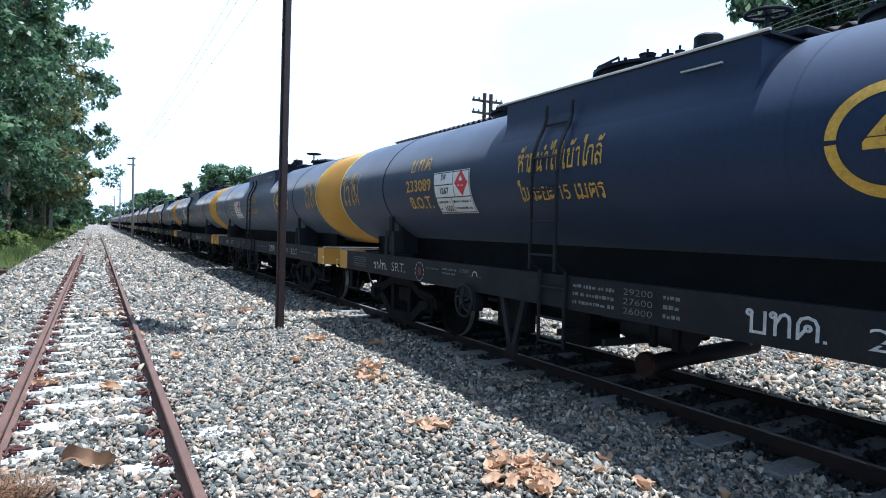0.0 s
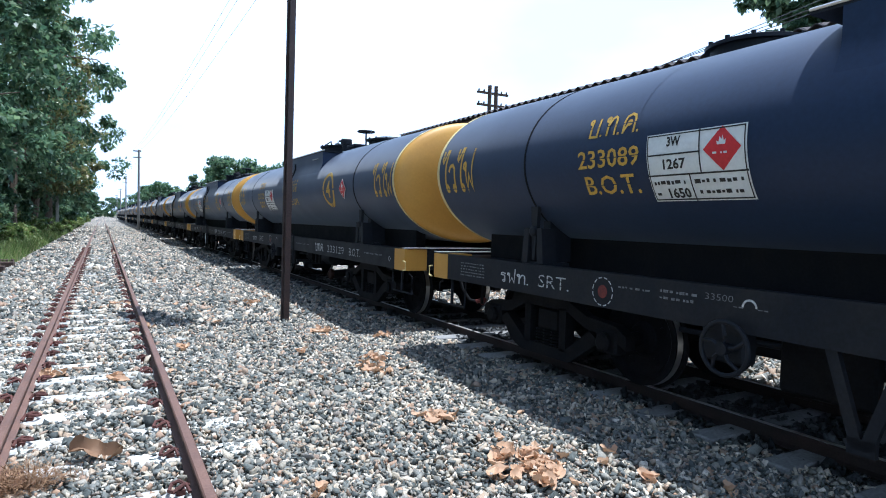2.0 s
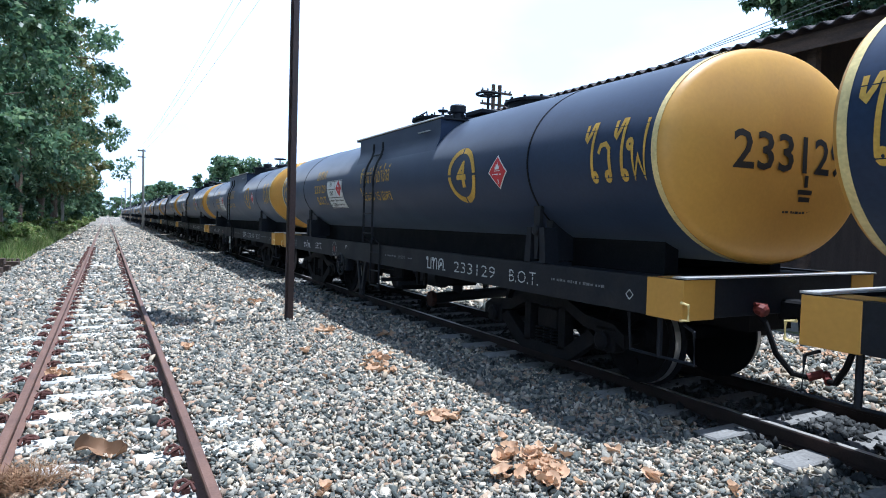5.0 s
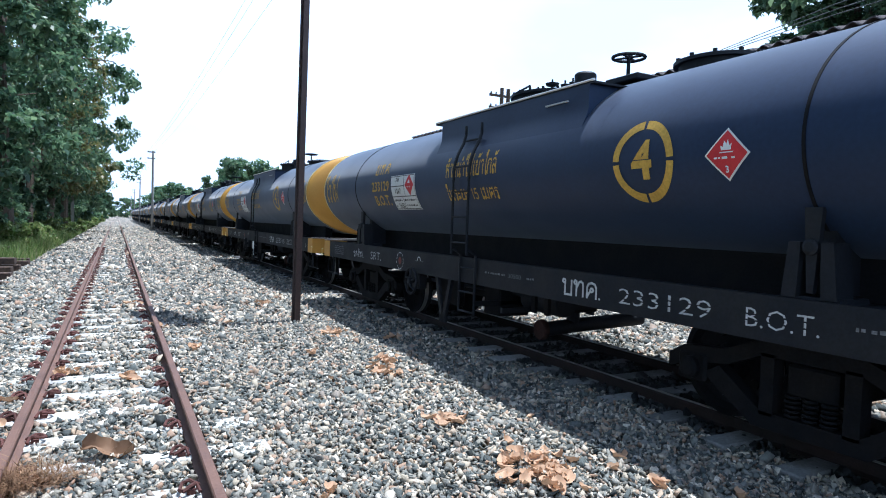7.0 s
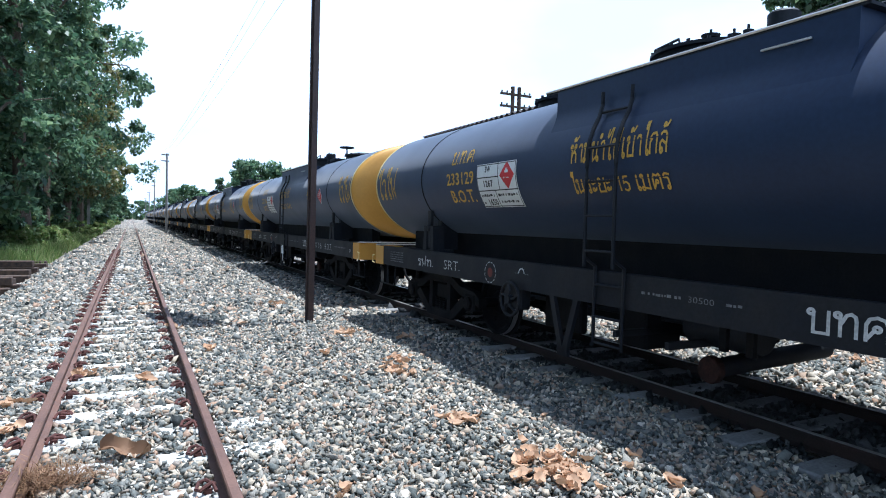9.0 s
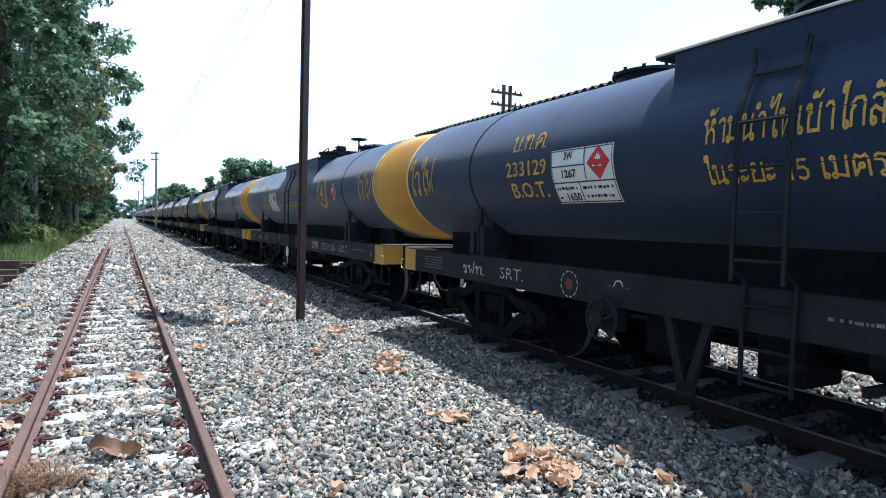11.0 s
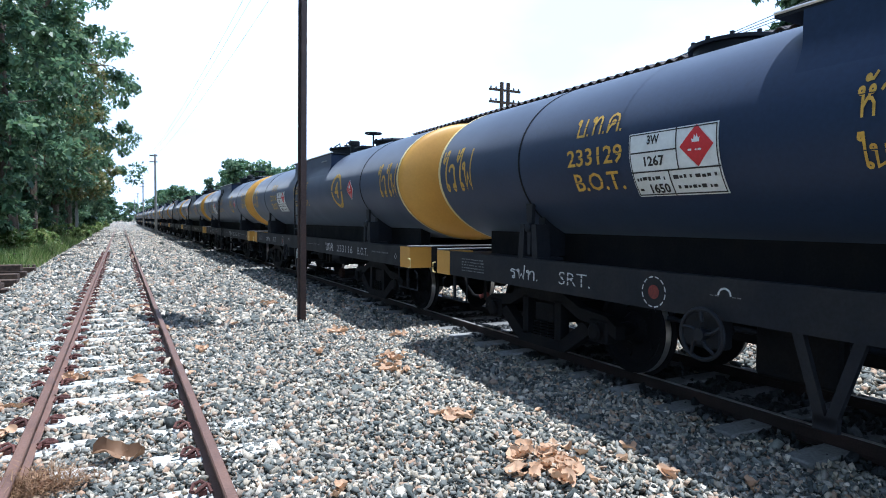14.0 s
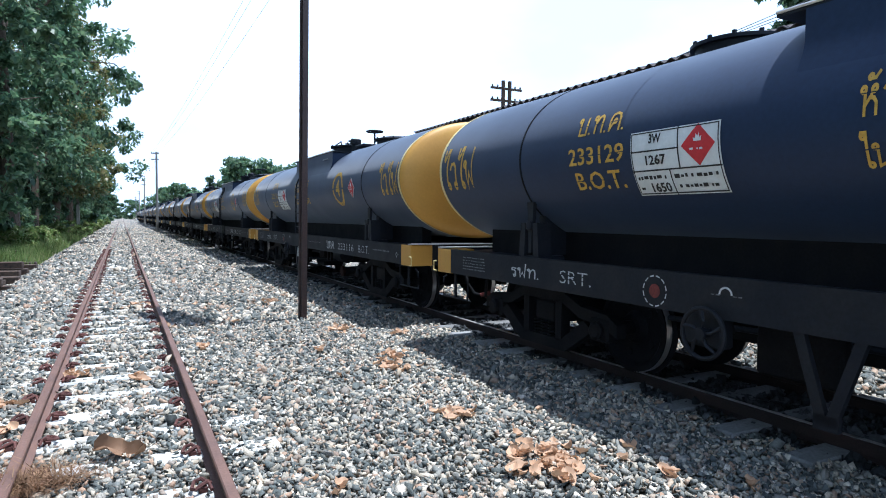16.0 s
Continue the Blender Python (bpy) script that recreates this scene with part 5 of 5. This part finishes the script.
def tree(x, y, height, spread, seed, low=0.18, clumps=110, per=70, size=0.30, label="tall broad-leaved tree with a dense green crown", leaf=None, name="tree"):
    rng = np.random.default_rng(seed)
    t = thing(name, label, "tree", pose(x, y, -0.05), "trees along the line")
    b = bmesh.new()
    lean = rng.normal(0, 0.03, 2)
    top = Vector((lean[0] * height, lean[1] * height, height * 0.8))
    tube(b, [(0, 0, -0.2), tuple(top * 0.3), tuple(top * 0.65 + Vector((0.1, 0.1, 0))), tuple(top)], 0.02 * height, 10, 0.05)
    for i in range(11):
        f = rng.uniform(low, 0.95)
        a = rng.uniform(0, 2 * math.pi)
        reach = spread * (0.55 + 0.45 * math.sin(math.pi * min(1, f + 0.1))) * rng.uniform(0.5, 0.85)
        s0 = top * f
        e = s0 + Vector((math.cos(a) * reach, math.sin(a) * reach, rng.uniform(0.05, 0.22) * height))
        tube(b, [tuple(s0), tuple((s0 + e) / 2 + Vector((0, 0, 0.05 * height))), tuple(e)], 0.006 * height, 6, 0.02)
    part("trunk", b, M_BARK, t, smooth=True)
    cen, rad = [], []
    while len(cen) < clumps:
        h = rng.uniform(low, 1.0)
        w = spread * (0.35 + 0.75 * math.sin(math.pi * (0.15 + 0.80 * (h - low) / (1 - low))) ** 0.8)
        a, rr = rng.uniform(0, 2 * math.pi), math.sqrt(rng.uniform(0.12, 1.0))
        wob = 0.72 + 0.5 * noise.noise((math.cos(a) * 1.5 + seed, math.sin(a) * 1.5, h * 4))
        cen.append((math.cos(a) * w * rr * wob, math.sin(a) * w * rr * wob, h * height * 0.97))
        rad.append(rng.uniform(0.06, 0.15) * spread + 0.15)
    v, f = leaf_cloud(rng, np.array(cen), np.array(rad), per, size)
    me = fast_mesh("crown", v, f, leaf or M_LEAF)
    share("crown", me, t, Matrix.Identity(4))
    return t


# the five with y below 20 are unseen, added to darken the tank's reflections
LEFT_TREES = [(-5.2, 27, 15, 3.4, 0.05), (-4.1, 32, 18, 4.8, 0.24), (-4.4, 41, 18, 5.2, 0.18), (-6.6, 30.5, 7.5, 3.0, 0.02), (-6.4, 38, 8.5, 3.2, 0.02), (-6.4, 46, 9, 3.4, 0.02), (-6.2, 56, 9, 3.6, 0.02), (-9.5, 38, 17, 5, 0.1), (-4.2, 50, 16.5, 5.6, 0.2), (-10, 55, 17, 6, 0.1), (-3.8, 60, 15, 5.6, 0.2), (-4.4, 74, 14, 5.8, 0.18), (-6.0, 90, 13, 5.5, 0.1), (-6.5, 108, 12, 5.5, 0.06), (-8.0, 130, 12, 6, 0.06), (-10, 200, 12, 7.5, 0.06), (-9.5, 19, 15, 4.8, 0.03), (-10, 13.5, 15, 5, 0.03), (-9.6, 8, 15, 5, 0.03), (-10, 2.5, 15, 5, 0.03), (-9.6, -3, 15, 5, 0.03), (-4.6, 150, 8, 3.6, 0.02), (-4.6, 185, 9, 4.2, 0.02), (-5.0, 235, 9, 5, 0.02), (-5.0, 66, 8, 3.4, 0.02), (-5.2, 80, 8, 3.8, 0.02), (-5.6, 98, 8, 4.2, 0.02), (-6.2, 122, 9, 4.8, 0.02), (-6.6, 155, 10, 5.4, 0.02), (-6.0, 34.5, 7, 2.6, 0.02), (-6.0, 42, 7.5, 2.8, 0.02), (-5.8, 51, 8, 3.0, 0.02)]
for i, (x, y, hgt, sp, low) in enumerate(LEFT_TREES):
    near = 22 < y < 70
    tree(x, y, hgt, sp, 100 + i, low, (130 if y < 35 else 170) if near else 100, 100 if near else 70, 0.29 if near else 0.6, leaf=M_LEAF2 if i in (8,) else M_LEAF)
for i, (x, y, hgt, sp) in enumerate([(17, 98, 10.5, 7), (27, 110, 11, 8), (24, 150, 12, 9), (13, 165, 9.5, 7), (14, 215, 10.5, 9), (4, 330, 9, 10), (-8, 330, 9, 10), (-22, 300, 12, 12), (16, 290, 11, 11), (30, 230, 12, 11)]):
    tree(x, y, hgt, sp, 200 + i, 0.05, 120, 60, 0.65, "round dark green tree in the distance beyond the train")
tree(26.4, 11.6, 19.0, 7.6, 301, 0.02, 330, 130, 0.28, "big dark green tree behind the station roof")
tree(23.5, 5.0, 17, 6.0, 302, 0.1, 130, 110, 0.3, "big dark green tree behind the station roof")
tree(25.2, 14.2, 17.5, 4.3, 304, 0.25, 300, 130, 0.32, "big dark green tree behind the station roof")
tree(23.5, 52, 9.0, 2.6, 303, 0.4, 26, 40, 0.35, "thin sparse tree behind the train")


def shrub(x, y, sx, sy, h, seed, leaf, label, size=0.16, per=90, clumps=40):
    rng = np.random.default_rng(seed)
    t = thing("shrub", label, "shrub", pose(x, y, -0.06), "lineside scrub")
    b = bmesh.new()
    for i in range(7):
        a = rng.uniform(0, 6.28)
        tube(b, [(0.1 * math.cos(a), 0.1 * math.sin(a), -0.1), (0.5 * sx * math.cos(a), 0.5 * sy * math.sin(a), h * rng.uniform(0.5, 0.85))], 0.02, 5, 0.008)
    part("stems", b, M_BARK, t)
    a, r = rng.uniform(0, 6.28, clumps), np.sqrt(rng.uniform(0, 1, clumps))
    z = rng.uniform(0.05, 1, clumps) * h * (1 - 0.6 * r ** 2)
    v, f = leaf_cloud(rng, np.stack([a * 0 + np.cos(a) * r * sx, np.sin(a) * r * sy, z], 1), rng.uniform(0.14, 0.34, clumps) * min(1.0, h), per, size, 0.1)
    share("leaves", fast_mesh("leaves", v, f, leaf), t, Matrix.Identity(4))
    return t


for i, (x, y, sx, sy, h) in enumerate([(-3.9, 31, 0.8, 2.0, 1.3), (-4.6, 34, 1.2, 2.5, 2.0), (-3.5, 37, 0.7, 3.0, 1.1), (-3.9, 43, 1.0, 3.5, 1.6), (-3.5, 52, 1.0, 4.0, 1.3), (-3.4, 64, 1.0, 5.0, 1.2), (-3.4, 80, 1.2, 7.0, 1.3), (-3.3, 100, 1.2, 9.0, 1.4), (-3.2, 130, 1.4, 14.0, 1.6), (-5.4, 27, 1.3, 1.6, 2.4), (-6.5, 30, 1.6, 2.0, 3.2), (-5.6, 34, 1.3, 2.4, 3.6), (-5.4, 39, 1.3, 2.6, 3.8), (-5.2, 45, 1.3, 3.0, 3.6), (-5.0, 53, 1.3, 4.0, 3.6), (-4.9, 63, 1.3, 5.0, 3.4), (-6.0, 24.5, 1.2, 1.4, 5.2)]):
    shrub(x, y, sx, sy, h, 400 + i, M_LEAF if 9 <= i < 16 else M_BUSH, "bright green scrub at the edge of the ballast", 0.16 if y < 60 else 0.3, 90, 46 if h < 3 else 90)


def blades(name, x0, x1, y0, y1, n, h, seed, material, label, lean=0.3, z=-0.06):
    rng = np.random.default_rng(seed)
    p = np.stack([rng.uniform(x0, x1, n), rng.uniform(y0, y1, n), np.full(n, z)], 1)
    d = np.stack([rng.normal(0, lean, n), rng.normal(0, lean, n), np.ones(n)], 1) * (h * rng.uniform(0.4, 1.2, n))[:, None]
    s = np.stack([rng.normal(0, 1, n), rng.normal(0, 1, n), np.zeros(n)], 1)
    s *= (0.008 + 0.02 * h) / np.linalg.norm(s, axis=1, keepdims=True)
    v = np.stack([p - s, p + s, p + d], 1).reshape(-1, 3)
    return tagged(new(name, fast_mesh(name, v, np.arange(3 * n).reshape(-1, 3), material)), label, "grass", kind="stuff")


blades("grass", -5.5, -2.4, 22, 60, 12000, 0.35, 501, M_BUSH, "green and straw grass along the ballast edge")
blades("grass", -5.0, -2.7, 23, 48, 9000, 0.55, 503, M_BUSH, "tall yellow-green grass before the trees")
blades("grass", -5.5, -2.4, 60, 180, 9000, 0.6, 502, M_BUSH, "green and straw grass along the ballast edge")

# ---- old timbers and rails beside the line ----
rng_ = random.Random(5)
for i, (x, y, z, rz) in enumerate([(-3.5, 19.6, 0.02, 82), (-3.4, 20.1, 0.03, 86), (-3.6, 20.6, 0.02, 79), (-3.5, 20.1, 0.22, 84), (-4.1, 26.5, 0.0, 80), (-4.2, 27.2, 0.02, 84), (-4.2, 26.9, 0.2, 82), (-3.3, 14.9, 0.0, 88), (-3.2, 15.4, 0.02, 93), (-3.4, 16.0, 0.0, 84), (-3.3, 15.2, 0.19, 90), (-3.5, 17.2, 0.0, 80), (-3.3, 17.7, 0.02, 86), (-3.4, 22.2, 0.0, 84), (-3.5, 23.0, 0.02, 88)]):
    t = thing("old_sleeper", "dark weathered timber sleeper lying in a low pile", "timber", pose(x, y, z - 0.08, 0, 0, rz - 90), "pile of old sleepers")
    b = bmesh.new()
    box(b, -1.15, 1.15, -0.11, 0.11, 0, 0.17, 0.015)
    part("beam", b, M_WOOD, t)

# ---- fallen leaves and dry tufts on the ballast ----
LEAF_SPOTS = [(2.64, 6.37, 0.22, 13), (2.52, 5.85, 0.20, 9), (2.40, 4.23, 0.17, 8), (2.37, 3.05, 0.30, 24), (2.46, 3.24, 0.26, 16), (3.03, 3.10, 0.05, 1), (0.11, 6.56, 0.10, 4), (2.31, 11.4, 0.25, 8), (0.80, 7.8, 0.10, 3), (2.68, 8.33, 0.30, 9), (3.23, 2.35, 0.06, 2), (1.06, 3.30, 0.05, 2), (2.95, 2.65, 0.05, 2), (-0.45, 4.13, 0.08, 4), (-0.42, 6.9, 0.12, 6), (-0.85, 6.0, 0.10, 5), (-0.8, 5.3, 0.10, 4), (7.9, 4.7, 0.3, 8), (8.4, 4.3, 0.3, 8), (3.3, 7.6, 0.15, 4), (0.55, 9.5, 0.2, 4), (0.30, 12.0, 0.2, 5), (2.0, 7.0, 0.1, 2)]


def dry_leaf_mesh(seed):
    r = random.Random(seed)
    b = bmesh.new()
    n = 6
    ln, wd = r.uniform(0.07, 0.15), r.uniform(0.022, 0.045)
    curl, twist = r.uniform(0.3, 1.4), r.uniform(-1.3, 1.3)
    rows2 = []
    for i in range(n + 1):
        f = i / n
        w = wd * math.sin(math.pi * (0.06 + 0.9 * f)) ** 0.8 * r.uniform(0.85, 1.15)
        z = 0.032 * curl * (2 * f - 1) ** 2
        a = twist * (f - 0.5)
        rows2.append([b.verts.new((ln * (f - 0.5), w * k * math.cos(a), z + abs(k) * w * 0.7 + w * k * math.sin(a) + r.uniform(-0.008, 0.008))) for k in (-1, -0.45, 0, 0.45, 1)])
    for p, q in zip(rows2, rows2[1:]):
        for k in range(4):
            b.faces.new((p[k], p[k + 1], q[k + 1], q[k]))
    me = bpy.data.meshes.new("dry_leaf")
    b.to_mesh(me)
    b.free()
    me.materials.append(M_DRY)
    for p in me.polygons:
        p.use_smooth = True
    return me


DRY = [dry_leaf_mesh(i) for i in range(8)]
for x, y, sp, n in LEAF_SPOTS:
    for k in range(round(n * 1.5)):
        ob = new("dry_leaf", rng_.choice(DRY))
        ob.matrix_basis = pose(x + rng_.gauss(0, sp * 0.45), y + rng_.gauss(0, sp * 0.6), 0.016 + 0.022 * rng_.random(), rng_.uniform(-26, 26), rng_.uniform(-26, 26), rng_.uniform(0, 360))
        tagged(ob, "curled orange-brown dry leaf fallen on the ballast", "leaf", "fallen dry leaves")
for k in range(55):
    ob = new("dry_leaf", rng_.choice(DRY))
    ob.matrix_basis = pose(rng_.uniform(-1.2, 3.2), rng_.uniform(3, 16), 0.02, rng_.uniform(-25, 25), rng_.uniform(-25, 25), rng_.uniform(0, 360)) @ Matrix.Scale(rng_.uniform(0.45, 0.9), 4)
    tagged(ob, "small scrap of brown dry leaf among stones", "leaf", "fallen dry leaves")
# one broad curled leaf between the rails
b = bmesh.new()
rows2 = []
for i in range(13):
    f = i / 12
    w = 0.085 * math.sin(math.pi * (0.05 + 0.9 * f)) ** 0.6 * (1 + 0.25 * math.sin(f * 17))
    rows2.append([b.verts.new((0.31 * (f - 0.5), w * k * 0.8, 0.06 * abs(k) ** 1.5 + 0.03 * math.sin(f * 7) + 0.02 * k * math.sin(f * 11))) for k in (-1, -0.6, -0.2, 0.2, 0.6, 1)])
for p, q in zip(rows2, rows2[1:]):
    for k in range(5):
        b.faces.new((p[k], p[k + 1], q[k + 1], q[k]))
big = part("large_dry_leaf", b, M_BROWNLEAF, smooth=True)
big.matrix_basis = pose(-0.03, 4.43, 0.050, 24, 6, -16)
tagged(big, "large curled tan dry leaf lying between the rails", "leaf")
rng3 = np.random.default_rng(77)
n = 1500
p = np.stack([rng3.normal(-0.46, 0.13, n), rng3.normal(4.14, 0.07, n), np.abs(rng3.normal(0.02, 0.04, n))], 1)
d = np.stack([rng3.normal(0, 1, n), rng3.normal(0, 1, n), np.abs(rng3.normal(0, 0.5, n))], 1) * 0.09
s = np.stack([-d[:, 1], d[:, 0], 0 * d[:, 0]], 1)
s *= 0.0028 / (np.linalg.norm(s, axis=1, keepdims=True) + 1e-6)
tagged(new("dry_straw", fast_mesh("dry_straw", np.stack([p - s, p + s, p + d], 1).reshape(-1, 3), np.arange(3 * n).reshape(-1, 3), M_STRAW)), "tuft of reddish dry straw beside the rail", "grass", kind="stuff")

# ---- how the train rolls: metres gone by, second by second, until it stops ----
ROLL = [(0, 0), (0.5, 0.83), (1, 1.65), (1.5, 2.48), (2, 3.29), (2.5, 4.09), (3, 4.88), (3.5, 5.68), (4, 6.46), (4.2, 6.77), (6.3, 9.79), (6.5, 10.03), (7, 10.62), (7.5, 11.21), (8, 11.77), (8.5, 12.32), (9, 12.83), (9.2, 13.02), (11.3, 14.59), (11.5, 14.69), (12, 14.93), (12.5, 15.13), (13, 15.28), (13.5, 15.38), (14, 15.42), (14.5, 15.42), (16, 15.42)]


def gone(t):
    """Smooth distance at t, by a cubic between the known times."""
    ts, ds = [r[0] for r in ROLL], [r[1] for r in ROLL]
    k = max(0, min(len(ts) - 2, int(np.searchsorted(ts, t, side="right")) - 1))

    def slope(j):
        if j == 0 or j == len(ts) - 1:
            q = (0, 1) if j == 0 else (j - 1, j)
            return (ds[q[1]] - ds[q[0]]) / (ts[q[1]] - ts[q[0]])
        a, c = (ds[j] - ds[j - 1]) / (ts[j] - ts[j - 1]), (ds[j + 1] - ds[j]) / (ts[j + 1] - ts[j])
        return 0.0 if a * c <= 0 else 2 * a * c / (a + c)
    h = ts[k + 1] - ts[k]
    f = (t - ts[k]) / h
    return ds[k] * (2 * f ** 3 - 3 * f * f + 1) + h * slope(k) * (f ** 3 - 2 * f * f + f) + ds[k + 1] * (3 * f * f - 2 * f ** 3) + h * slope(k + 1) * (f ** 3 - f * f)


def motions():
    times = [0.25 * i for i in range(58)] + [16.0]
    dist = [gone(t) for t in times]
    for i, wg in wagons:
        y = FAR_END - L2 + PITCH * i
        walk(wg, [(t, pose(TRAIN_X, y - g, 0)) for t, g in zip(times, dist)])
        for ob in wg.children_recursive:
            if ob.name.startswith("wheelset"):
                p = ob.location.copy()
                walk(ob, [(t, pose(*p, math.degrees(g / 0.424))) for t, g in zip(times, dist)])


motions()
